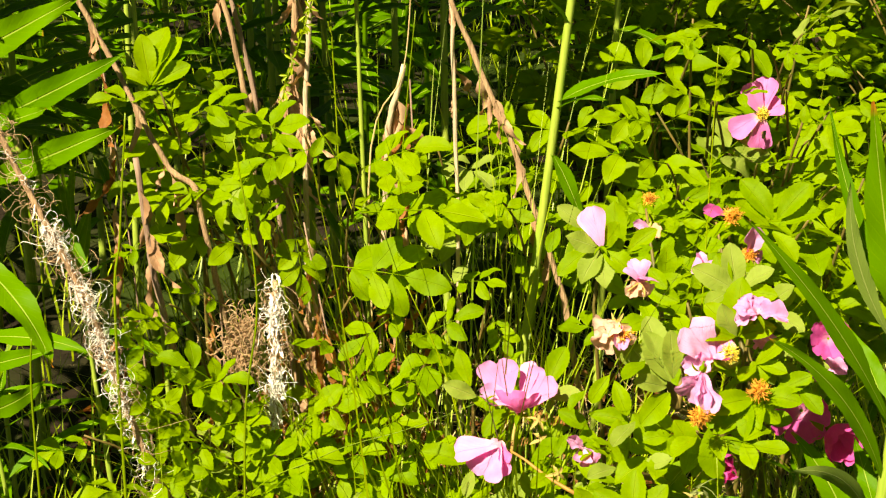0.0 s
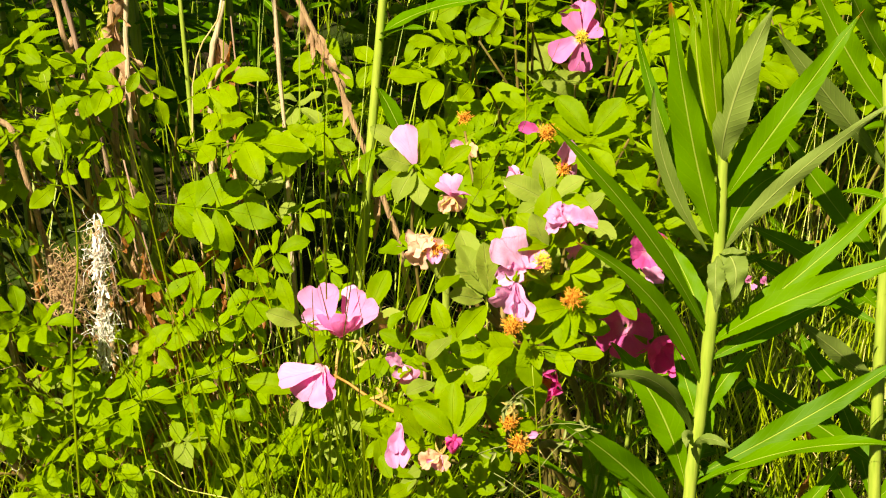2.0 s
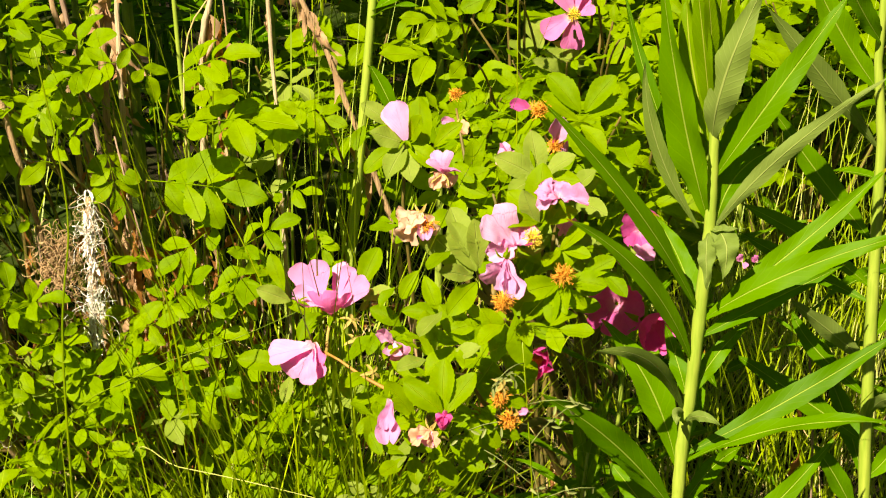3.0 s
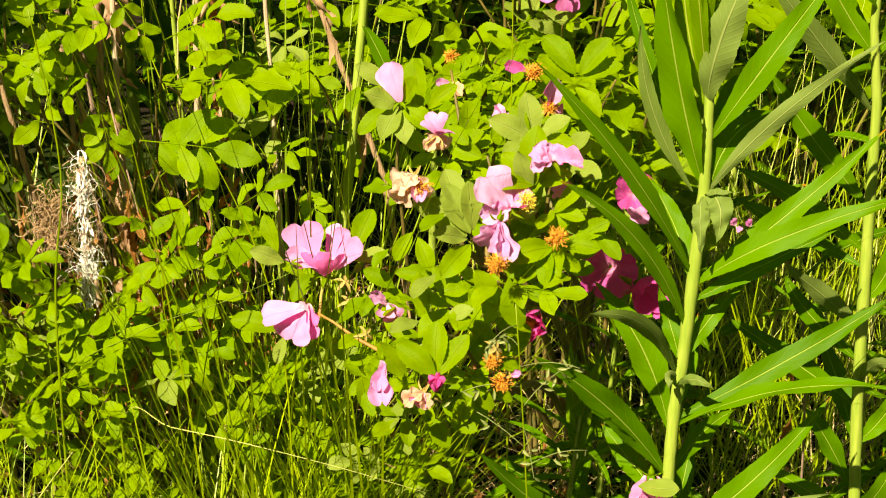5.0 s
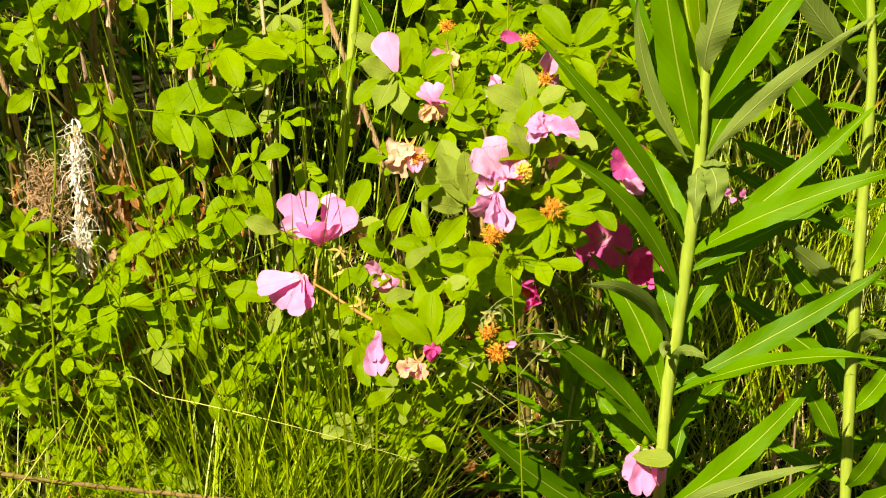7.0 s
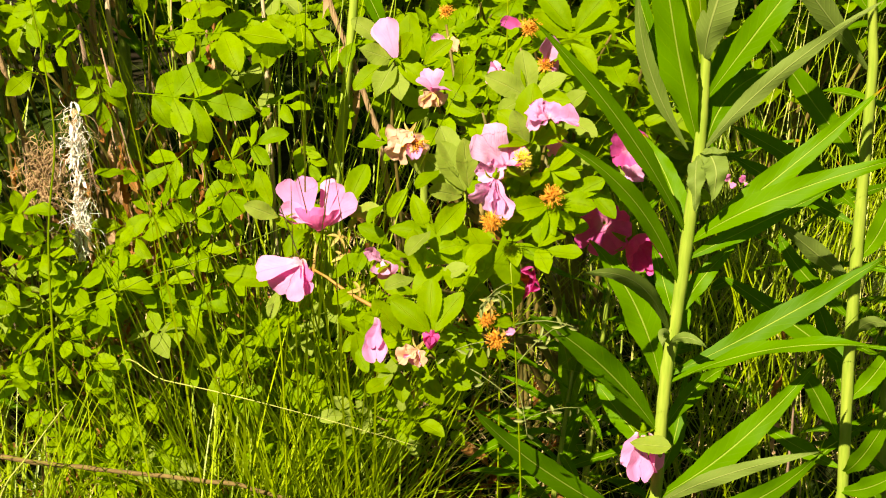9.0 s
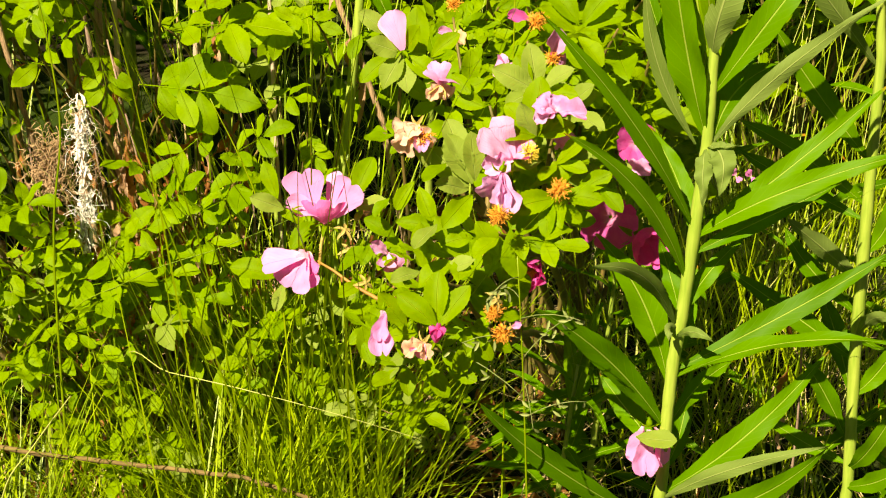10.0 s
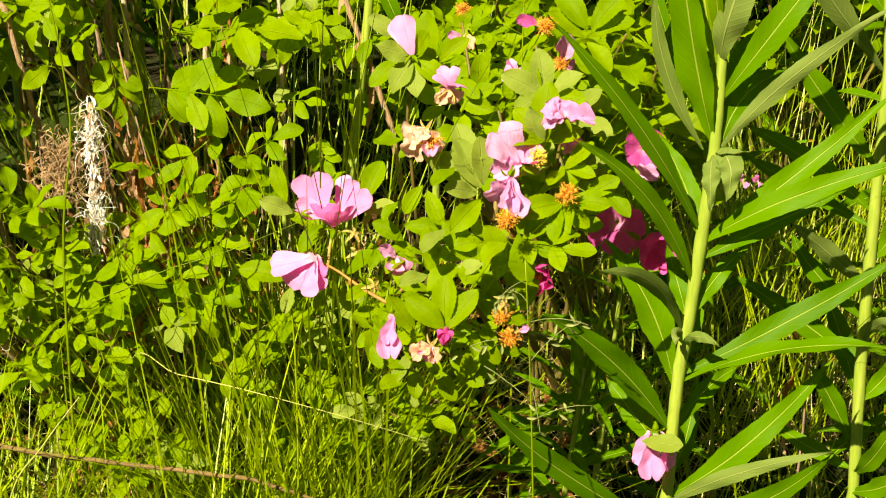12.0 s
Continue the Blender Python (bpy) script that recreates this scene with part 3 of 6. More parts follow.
strands("grass", GRASS, 420, (-0.42, -0.05, 0.02, 0.22), (0.06, 0.2), 0.0021, 33, 0.7, 0.1, label="short tangled green grass before the low rose leaves")
strands("grass", GRASS, 130, (-0.2, -0.03, 0.03, 0.15), (0.24, 0.42), 0.002, 44, 0.35, 0.25, label="bright crossing grass blades between the bushes")
strands("grass", GRASS, 130, (-0.42, -0.1, 0.0, 0.1), (0.2, 0.36), 0.0018, 26, 0.4, 0.0, label="long crossing grass blades before low leaves")
strands("dry_grass", STRAW, 240, (0.02, 0.55, 0.1, 0.6), (0.08, 0.26), 0.0016, 16, 0.6, 0.5, label="dead straw standing under the fireweed")
strands("grass", GRASS, 160, (-0.66, -0.38, 0.08, 0.4), (0.14, 0.34), 0.0024, 21, 0.6, 0.05, label="thin green grass beside dead stalks")
strands("grass", GRASS, 700, (0.16, 0.75, 0.42, 1.0), (0.14, 0.34), 0.0022, 4, 0.6, label="fine green meadow grass behind the fireweed")
strands("grass", GRASS, 1500, (-1.2, 1.2, 0.75, 2.6), (0.15, 0.35), 0.003, 5, 0.5, label="meadow grass in the undergrowth")
strands("meadow", GRASS, 9000, (-4.5, 4.5, -4.0, -1.4), (0.05, 0.14), 0.004, 9, 0.6, label="short green meadow grass")
strands("meadow", GRASS, 5000, (1.0, 4.5, -1.5, 4.0), (0.08, 0.25), 0.004, 10, 0.6, label="green meadow grass beside the thicket")
strands("meadow", GRASS, 5000, (-4.5, -1.1, -1.5, 4.0), (0.08, 0.25), 0.004, 11, 0.6, label="green meadow grass beside the thicket")
strands("dry_grass", STRAW, 600, (-0.5, 0.1, 0.12, 0.9), (0.06, 0.26), 0.0016, 6, 0.6, 0.8, label="dead straw lying among green grass")


def leaf_litter():
    """Dead leaves and twigs lying on the ground."""
    r = random.Random(31)
    s = Soup()
    for k in range(1100):
        x, y = r.uniform(-0.6, 0.12), r.uniform(0.08, 0.9)
        p = (x, y, ground_height(x, y) + r.uniform(0.002, 0.02))
        a = r.uniform(0, 6.28)
        s.add(*(CURLED_COARSE if k % 2 else LEAFLETS_COARSE), m=stand(p, (math.cos(a), math.sin(a), r.uniform(-0.2, 0.4)), (r.uniform(-0.5, 0.5), r.uniform(-0.5, 0.5), 1), r.uniform(0.015, 0.045)))
    return tagged(put("leaf_litter", s.mesh("leaf_litter", RUST_LEAF)), "brown dead leaves littering the ground", "leaf litter", kind="stuff")


CURLED_COARSE = blade(1, 0.22, lance, 7, 0.8, 1.6, 0.3, 0.0, 3, 0.8, 1.5)
LEAFLETS_COARSE = blade(1, 0.5, ovate, 6, 0.3, 0.8, 0.1)
leaf_litter()

# ---- dead stalks ----


def stalk(name, points, radius, material, label, fluff=0, dry=0, seed=0, group="dead stalks", fibre=0, shreds=0, reach=(0.25, 1.0)):
    r = random.Random(seed)
    pts = [Vector(p) for p in points]
    base = pts[0].copy()
    ob = thing(name, base, label, "dead stalk", group)
    fine = []
    for a, b in zip(pts, pts[1:]):
        n = 6
        fine += [a.lerp(b, i / n) - base + Vector((r.uniform(-1, 1), r.uniform(-1, 1), 0)) * radius * 0.35 for i in range(n)]
    fine.append(pts[-1] - base)
    m = len(fine)
    s = Soup()
    s.add(*tube(fine, [radius * (1.1 - 0.35 * i / m) * r.uniform(0.88, 1.12) for i in range(m)], 8))
    put("stem", s.mesh("stem", material), ob)
    knots = [r.uniform(*reach) for _ in range(8)]
    for count, mat, nm, wide in ((fluff, FLUFF, "seed_fluff", 1.0), (fibre, FIBRE, "loose_fibre", 1.6)):
        if not count:
            continue
        s = Soup()
        for _ in range(count):
            q = (min(0.99, max(0.02, r.gauss(r.choice(knots), 0.011))) if nm == "seed_fluff" and r.random() < 0.8 else r.uniform(reach[0], 1)) * (m - 1.001)
            p = fine[int(q)].lerp(fine[int(q) + 1], q % 1)
            a = r.uniform(0, 6.28)
            pp = [p]
            d = Vector((math.cos(a), math.sin(a), r.uniform(-0.8, 0.3)))
            ax = Vector((r.uniform(-1, 1), r.uniform(-1, 1), r.uniform(-1, 1)))
            step = r.uniform(0.0012, 0.0042) * wide
            for _k in range(9):
                pp.append(pp[-1] + d.normalized() * step)
                d = d.normalized() + ax.cross(d) * 0.75
            s.add(*tube(pp, [0.0003] + [0.00019] * 8 + [0.00012], 3))
        tagged(put(nm, s.mesh(nm, mat), ob), kind="stuff")
    if shreds:
        s = Soup()
        for _ in range(shreds):
            q = (r.gauss(r.choice(knots), 0.03) if r.random() < 0.7 else r.uniform(reach[0], 1)) * (m - 1.001)
            q = min(max(q, 0.5), m - 1.5)
            p = fine[int(q)].lerp(fine[int(q) + 1], q % 1) + Vector((r.gauss(0, 0.0014), r.gauss(0, 0.0014), r.gauss(0, 0.003)))
            L = r.uniform(0.007, 0.018)
            s.add(*blade(1, r.uniform(0.07, 0.2), lance, 10, 0.6, r.uniform(-1.3, 1.3), 0.35, 0.15, r.randrange(99), 0.6, r.uniform(-3, 3)),
                  m=stand(p, (r.gauss(0, 0.2), r.gauss(0, 0.2), r.choice((-1, -1, 0.8))), (r.uniform(-1, 1), -1, 0), L))
        tagged(put("peeled_bark", s.mesh("peeled_bark", FLUFF), ob, None, "white shreds of peeled bark"), kind="stuff")
    for k in range(dry):
        q = r.uniform(0.3, 0.95) * (m - 1.001)
        p = fine[int(q)].lerp(fine[int(q) + 1], q % 1)
        a = r.uniform(0, 6.28)
        put("withered_leaf", DRY_MESH[k % 3], ob, stand(p, (math.cos(a) * 0.3, math.sin(a) * 0.3, -1), (math.cos(a), math.sin(a), 0.3), r.uniform(0.02, 0.06)), "curled brown dry leaf")
    return ob


stalk("dead_stalk", [(-0.3, 0.26, -0.01), (-0.37, 0.12, 0.25), (-0.405, 0.1, 0.408), (-0.457, 0.1, 0.53), (-0.5, 0.1, 0.63)], 0.0028, DEAD_STALK, "slanting brown dead stalk wrapped in white seed fluff", fluff=420, fibre=260, seed=1, reach=(0.2, 0.6), shreds=110)
stalk("dead_stalk", [(-0.3, 0.33, -0.01), (-0.332, 0.165, 0.471), (-0.351, 0.165, 0.485), (-0.385, 0.165, 0.56), (-0.411, 0.165, 0.615), (-0.45, 0.165, 0.71)], 0.0023, DEAD_STALK, "bent brown dead stalk with a broken elbow", dry=8, seed=2)
stalk("dead_stalk", [(-0.345, 0.3, -0.01), (-0.36, 0.13, 0.411), (-0.367, 0.13, 0.505)], 0.0027, GREY_STALK, "snapped grey dead stalk standing upright", dry=3, seed=3)
stalk("dead_stalk", [(0.0, 0.29, -0.01), (-0.051, 0.29, 0.333), (-0.099, 0.29, 0.476), (-0.146, 0.29, 0.588), (-0.19, 0.29, 0.7)], 0.0026, DEAD_STALK, "long slanting brown dead stalk", dry=12, seed=4)
stalk("dead_stalk", [(-0.28, 0.3, -0.01), (-0.268, 0.3, 0.466), (-0.26, 0.3, 0.585), (-0.25, 0.3, 0.7)], 0.0025, PALE_STALK, "pale upright dead stalk with peeling bark", dry=11, seed=5)
stalk("dead_stalk", [(-0.22, 0.274, -0.01), (-0.196, 0.274, 0.487), (-0.182, 0.274, 0.539)], 0.0027, PALE_STALK, "short pale snapped stalk", dry=8, seed=6)
stalk("dead_stalk", [(-0.29, 0.3, -0.01), (-0.314, 0.3, 0.495), (-0.33, 0.3, 0.584), (-0.35, 0.3, 0.68)], 0.0024, DEAD_STALK, "thin pinkish brown dead stalk", dry=3, seed=7)
stalk("dead_stalk", [(-0.26, 0.32, -0.01), (-0.301, 0.32, 0.444), (-0.327, 0.32, 0.58), (-0.35, 0.32, 0.68)], 0.0025, GREY_STALK, "dark grey dead stalk in the thicket", dry=3, seed=8)
stalk("dead_stalk", [(-0.29, 0.31, -0.01), (-0.283, 0.31, 0.473), (-0.272, 0.31, 0.583), (-0.265, 0.31, 0.68)], 0.0031, DEAD_STALK, "brown dead stalk with shrivelled leaves", dry=22, seed=9)
stalk("dead_stalk", [(-0.14, 0.3, -0.01), (-0.142, 0.3, 0.409), (-0.145, 0.3, 0.572), (-0.16, 0.3, 0.7)], 0.0019, PALE_STALK, "thin straw-coloured dead stalk", dry=4, seed=10)
stalk("dead_stalk", [(-0.285, 0.26, -0.01), (-0.275, 0.145, 0.283), (-0.27, 0.145, 0.403)], 0.0026, DEAD_STALK, "broken stalk shaggy with white seed fluff", fluff=140, reach=(0.5, 1.0), seed=11, shreds=300, fibre=60)
stalk("fallen_stick", [(-0.408, 0.07, 0.158), (-0.353, 0.07, 0.152), (-0.302, 0.07, 0.142), (-0.224, 0.07, 0.132), (-0.155, 0.07, 0.122), (-0.065, 0.08, 0.082)], 0.0021, OLD_STICK, "brown dead stick lying in the grass", seed=12)


def fibre_nest(pos):
    r = random.Random(5)
    s = Soup()
    for _ in range(380):
        p = Vector((r.gauss(0, 0.011), r.gauss(0, 0.01), r.gauss(0, 0.017)))
        d = Vector((r.uniform(-1, 1), r.uniform(-1, 1), r.uniform(-1, 1)))
        ax = Vector((r.uniform(-1, 1), r.uniform(-1, 1), r.uniform(-1, 1)))
        pp = [p]
        for _k in range(7):
            pp.append(pp[-1] + d.normalized() * 0.0035)
            d = d.normalized() + ax.cross(d) * 0.55
        s.add(*tube(pp, 0.0005, 3))
    ob = put("dry_fibre_tuft", s.mesh("dry_fibre_tuft", FIBRE), None, Matrix.Translation(pos) @ Matrix.Diagonal((0.66, 0.7, 0.78, 1)))
    return tagged(ob, "tangled brown tuft of dry plant fibre", "dry tuft")


fibre_nest((-0.303, 0.17, 0.339))

# ---- fireweed plants ----
def weed_leaf(plant, foot, middle, tip, width, normal, material, crimp=0.085):
    """One long leaf from the stem through its middle to its tip: folded along the midrib, the edges waved and finely toothed."""
    r = random.Random(int(abs(tip[0]) * 9000 + abs(tip[2]) * 7000))
    a, m, b = Vector(foot), Vector(middle), Vector(tip)
    c = m * 2 - (a + b) / 2
    n, cols = 30, (-1.0, -0.55, 0.0, 0.55, 1.0)
    nn, ph, fold, twist = Vector(normal), r.uniform(0, 6), r.uniform(0.12, 0.4), r.uniform(-0.35, 0.35)
    v, f, uv = [], [], []
    for i in range(n + 1):
        t = i / n
        p = a * (1 - t) ** 2 + c * (2 * t * (1 - t)) + b * t * t
        d = ((c - a) * (1 - t) + (b - c) * t).normalized()
        z = Matrix.Rotation(twist * (t - 0.4), 3, d) @ (nn - d * nn.dot(d)).normalized()
        x = d.cross(z)
        w = 0.46 * width * weed_profile(t)
        w *= 1 + (0.022 if i % 2 else -0.022) * (0 < i < n)
        for k in cols:
            wave = crimp * width * math.sin(ph + t * 19 + 2.2 * k) * abs(k) * min(1, 4 * t)
            v.append(p + x * (k * w) + z * (fold * abs(k) * w + wave) - plant.location)
            uv.append((0.5 + 0.5 * k, t))
    for i in range(n):
        for j in range(4):
            q = i * 5 + j
            f.append((q, q + 1, q + 6, q + 5))
    return put("leaf", mesh_of("weed_leaf", v, f, material, uv), plant)


def weed_profile(t):
    return max(0.012, min(1.0, 0.11 + 0.89 * (t / 0.38) ** 0.95) * (1 - max(0.0, (t - 0.42) / 0.58) ** 1.7))


def weed_stem(pos, spine, radius, label):
    """A fireweed stem along its spine, slightly knobbed where the leaves sit."""
    plant = thing("fireweed", pos, label, "fireweed", "fireweed plants")
    pts = [Vector((0, 0, -0.01))] + [Vector(p) - Vector(pos) for p in spine]
    fine = []
    for a, b in zip(pts, pts[1:]):
        fine += [a.lerp(b, i / 5) for i in range(5)]
    fine.append(pts[-1])
    m = len(fine)
    s = Soup()
    s.add(*tube(fine, [radius * (1.05 - 0.6 * max(0.0, i / m - 0.45) / 0.55) * (1 + 0.05 * math.sin(i * 2.3)) for i in range(m)], 12))
    put("stem", s.mesh("stem", WEED_STEM), plant)
    return plant


main_weed = weed_stem((0.138, -0.055, 0.0), [(0.147, -0.055, 0.161), (0.15, -0.055, 0.194), (0.151, -0.055, 0.248), (0.153, -0.055, 0.291), (0.157, -0.055, 0.325), (0.161, -0.055, 0.375), (0.164, -0.055, 0.418), (0.166, -0.055, 0.445), (0.167, -0.055, 0.472), (0.167, -0.055, 0.505), (0.165, -0.055, 0.523), (0.165, -0.055, 0.567), (0.165, -0.055, 0.598), (0.166, -0.055, 0.615)], 0.0041, "tall green fireweed plant with long lance-shaped leaves")
weed_leaf(main_weed, (0.154, -0.055, 0.279), (0.22, -0.085, 0.321), (0.292, -0.115, 0.335), 0.0168, (0, -0.3, 0.95), WEED_LEAF)
weed_leaf(main_weed, (0.151, -0.055, 0.189), (0.202, -0.065, 0.238), (0.257, -0.055, 0.3), 0.0208, (0, -0.75, 0.65), WEED_LEAF)
weed_leaf(main_weed, (0.154, -0.055, 0.285), (0.231, -0.045, 0.324), (0.3, -0.035, 0.365), 0.0184, (0, -0.75, 0.65), WEED_LEAF)
weed_leaf(main_weed, (0.15, -0.055, 0.182), (0.19, -0.085, 0.225), (0.251, -0.105, 0.256), 0.0120, (0.1, 0.85, -0.4), WEED_UNDER)
weed_leaf(main_weed, (0.149, -0.055, 0.161), (0.203, -0.105, 0.215), (0.239, -0.145, 0.279), 0.0184, (0, -0.75, 0.65), WEED_LEAF)
weed_leaf(main_weed, (0.147, -0.055, 0.161), (0.069, -0.095, 0.237), (0.023, -0.125, 0.3), 0.0184, (0, -0.75, 0.65), WEED_LEAF)
weed_leaf(main_weed, (0.15, -0.055, 0.24), (0.107, -0.075, 0.304), (0.057, -0.105, 0.357), 0.0216, (0.1, -0.8, 0.55), WEED_LEAF)
weed_leaf(main_weed, (0.15, -0.055, 0.276), (0.131, -0.045, 0.333), (0.1, -0.035, 0.376), 0.0248, (0.1, -0.8, 0.55), WEED_LEAF)
weed_leaf(main_weed, (0.149, -0.055, 0.219), (0.127, -0.025, 0.237), (0.109, -0.005, 0.255), 0.0192, (0.1, -0.8, 0.55), WEED_LEAF)
weed_leaf(main_weed, (0.153, -0.055, 0.317), (0.126, -0.095, 0.373), (0.087, -0.135, 0.399), 0.0120, (0.1, 0.85, -0.4), WEED_UNDER)
weed_leaf(main_weed, (0.159, -0.055, 0.35), (0.123, -0.085, 0.425), (0.072, -0.115, 0.478), 0.0152, (0.1, -0.8, 0.55), WEED_LEAF)
weed_leaf(main_weed, (0.161, -0.055, 0.389), (0.115, -0.085, 0.474), (0.056, -0.105, 0.55), 0.0144, (0.2, -0.85, 0.45), WEED_LEAF)
weed_leaf(main_weed, (0.162, -0.055, 0.383), (0.152, -0.025, 0.412), (0.136, -0.005, 0.439), 0.0176, (0, -0.75, 0.65), WEED_LEAF)
weed_leaf(main_weed, (0.159, -0.055, 0.447), (0.132, -0.055, 0.502), (0.123, -0.055, 0.556), 0.0120, (0.35, 0.85, -0.2), WEED_UNDER)
weed_leaf(main_weed, (0.165, -0.055, 0.452), (0.147, -0.06, 0.522), (0.131, -0.065, 0.61), 0.0264, (-0.5, -0.65, 0.55), WEED_LEAF)
weed_leaf(main_weed, (0.164, -0.055, 0.456), (0.134, -0.035, 0.518), (0.114, -0.005, 0.591), 0.0120, (0.2, -0.85, 0.45), WEED_LEAF)
weed_leaf(main_weed, (0.164, -0.055, 0.505), (0.153, -0.045, 0.553), (0.15, -0.035, 0.595), 0.0184, (-0.5, -0.65, 0.55), YOUNG_WEED)
weed_leaf(main_weed, (0.166, -0.055, 0.504), (0.17, -0.07, 0.551), (0.193, -0.065, 0.607), 0.0256, (0.35, 0.85, -0.2), WEED_UNDER)
weed_leaf(main_weed, (0.169, -0.055, 0.482), (0.202, -0.065, 0.538), (0.249, -0.055, 0.601), 0.0200, (0, -0.75, 0.65), WEED_LEAF)
weed_leaf(main_weed, (0.169, -0.055, 0.447), (0.208, -0.065, 0.498), (0.27, -0.065, 0.547), 0.0128, (-0.1, 0.9, -0.3), WEED_UNDER)
weed_leaf(main_weed, (0.17, -0.055, 0.448), (0.184, -0.045, 0.479), (0.215, -0.025, 0.49), 0.0224, (0.2, -0.85, 0.45), WEED_LEAF)
weed_leaf(main_weed, (0.169, -0.055, 0.484), (0.188, -0.035, 0.505), (0.214, -0.025, 0.522), 0.0240, (0.2, -0.85, 0.45), WEED_LEAF)
weed_leaf(main_weed, (0.166, -0.055, 0.447), (0.174, -0.072, 0.443), (0.172, -0.078, 0.421), 0.0190, (0.1, 0.85, -0.4), WEED_UNDER, 0.16)
weed_leaf(main_weed, (0.165, -0.058, 0.445), (0.162, -0.072, 0.436), (0.163, -0.078, 0.414), 0.0130, (0.4, 0.8, -0.3), WEED_UNDER, 0.2)
weed_leaf(main_weed, (0.166, -0.055, 0.445), (0.173, -0.065, 0.449), (0.187, -0.065, 0.45), 0.0064, (0, -0.3, 0.95), WEED_UNDER)
weed_leaf(main_weed, (0.164, -0.055, 0.383), (0.214, -0.075, 0.423), (0.296, -0.085, 0.456), 0.0185, (0, -0.75, 0.65), WEED_LEAF)
weed_leaf(main_weed, (0.162, -0.055, 0.371), (0.205, -0.055, 0.395), (0.256, -0.045, 0.416), 0.0144, (0, -0.75, 0.65), WEED_LEAF)
weed_leaf(main_weed, (0.166, -0.055, 0.387), (0.221, -0.035, 0.42), (0.291, -0.015, 0.476), 0.0176, (0, -0.75, 0.65), WEED_LEAF)
weed_leaf(main_weed, (0.157, -0.055, 0.327), (0.175, -0.045, 0.353), (0.202, -0.025, 0.371), 0.0136, (0.1, -0.8, 0.55), WEED_LEAF)
weed_leaf(main_weed, (0.156, -0.055, 0.325), (0.152, -0.025, 0.34), (0.144, -0.015, 0.364), 0.0136, (0, -0.75, 0.65), WEED_LEAF)
weed_leaf(main_weed, (0.151, -0.055, 0.239), (0.177, -0.025, 0.257), (0.203, -0.005, 0.264), 0.0144, (0.2, -0.85, 0.45), WEED_LEAF)
weed_leaf(main_weed, (0.155, -0.055, 0.291), (0.166, -0.015, 0.305), (0.175, 0.005, 0.334), 0.0144, (0, -0.75, 0.65), WEED_LEAF)
weed_leaf(main_weed, (0.151, -0.055, 0.207), (0.167, -0.015, 0.215), (0.175, 0.005, 0.259), 0.0144, (0, -0.75, 0.65), WEED_LEAF)
weed_leaf(main_weed, (0.166, -0.055, 0.505), (0.157, -0.065, 0.57), (0.15, -0.065, 0.622), 0.0136, (-0.5, -0.65, 0.55), YOUNG_WEED)
weed_leaf(main_weed, (0.166, -0.055, 0.509), (0.172, -0.055, 0.566), (0.179, -0.055, 0.596), 0.0160, (0.1, -0.8, 0.55), YOUNG_WEED)
weed_leaf(main_weed, (0.165, -0.055, 0.538), (0.16, -0.07, 0.585), (0.155, -0.075, 0.617), 0.0096, (0, -0.75, 0.65), YOUNG_WEED)
weed_leaf(main_weed, (0.166, -0.055, 0.538), (0.166, -0.065, 0.587), (0.169, -0.065, 0.616), 0.0096, (0.1, -0.8, 0.55), YOUNG_WEED)
weed_leaf(main_weed, (0.165, -0.055, 0.56), (0.164, -0.065, 0.597), (0.162, -0.065, 0.625), 0.0088, (0, -0.75, 0.65), YOUNG_WEED)
weed_leaf(main_weed, (0.165, -0.055, 0.567), (0.161, -0.055, 0.602), (0.156, -0.055, 0.629), 0.0088, (-0.5, -0.65, 0.55), YOUNG_WEED)
weed_leaf(main_weed, (0.165, -0.055, 0.57), (0.169, -0.055, 0.602), (0.176, -0.055, 0.624), 0.0088, (0.1, -0.8, 0.55), YOUNG_WEED)
weed_leaf(main_weed, (0.165, -0.055, 0.574), (0.167, -0.045, 0.606), (0.168, -0.045, 0.634), 0.0088, (0, -0.75, 0.65), YOUNG_WEED)
weed_leaf(main_weed, (0.166, -0.055, 0.516), (0.156, -0.035, 0.569), (0.145, -0.025, 0.609), 0.0136, (0, -0.75, 0.65), YOUNG_WEED)
weed_leaf(main_weed, (0.166, -0.055, 0.516), (0.184, -0.025, 0.551), (0.193, -0.015, 0.591), 0.0136, (0, -0.75, 0.65), YOUNG_WEED)
weed_leaf(main_weed, (0.153, -0.06, 0.312), (0.162, -0.075, 0.324), (0.175, -0.08, 0.319), 0.0080, (0.1, 0.85, -0.4), WEED_UNDER)
weed_leaf(main_weed, (0.153, -0.06, 0.311), (0.147, -0.075, 0.326), (0.145, -0.085, 0.323), 0.0090, (0.1, 0.85, -0.4), WEED_UNDER)
second_weed = weed_stem((0.3, 0.01, 0.0), [(0.294, 0.01, 0.112), (0.296, 0.01, 0.152), (0.291, 0.01, 0.256), (0.289, 0.01, 0.34), (0.288, 0.01, 0.403), (0.287, 0.01, 0.483), (0.281, 0.01, 0.535), (0.283, 0.01, 0.612), (0.284, 0.01, 0.662)], 0.0041, "tall green fireweed plant with a pale stem")
weed_leaf(second_weed, (0.288, 0.01, 0.407), (0.248, 0.01, 0.457), (0.212, 0.01, 0.508), 0.0200, (0.1, -0.8, 0.55), WEED_LEAF)
weed_leaf(second_weed, (0.284, 0.01, 0.477), (0.239, -0.01, 0.534), (0.202, -0.02, 0.581), 0.0176, (0.35, 0.85, -0.2), WEED_UNDER)
weed_leaf(second_weed, (0.284, 0.01, 0.514), (0.255, 0.01, 0.556), (0.225, 0.01, 0.614), 0.0232, (0.1, -0.8, 0.55), WEED_LEAF)
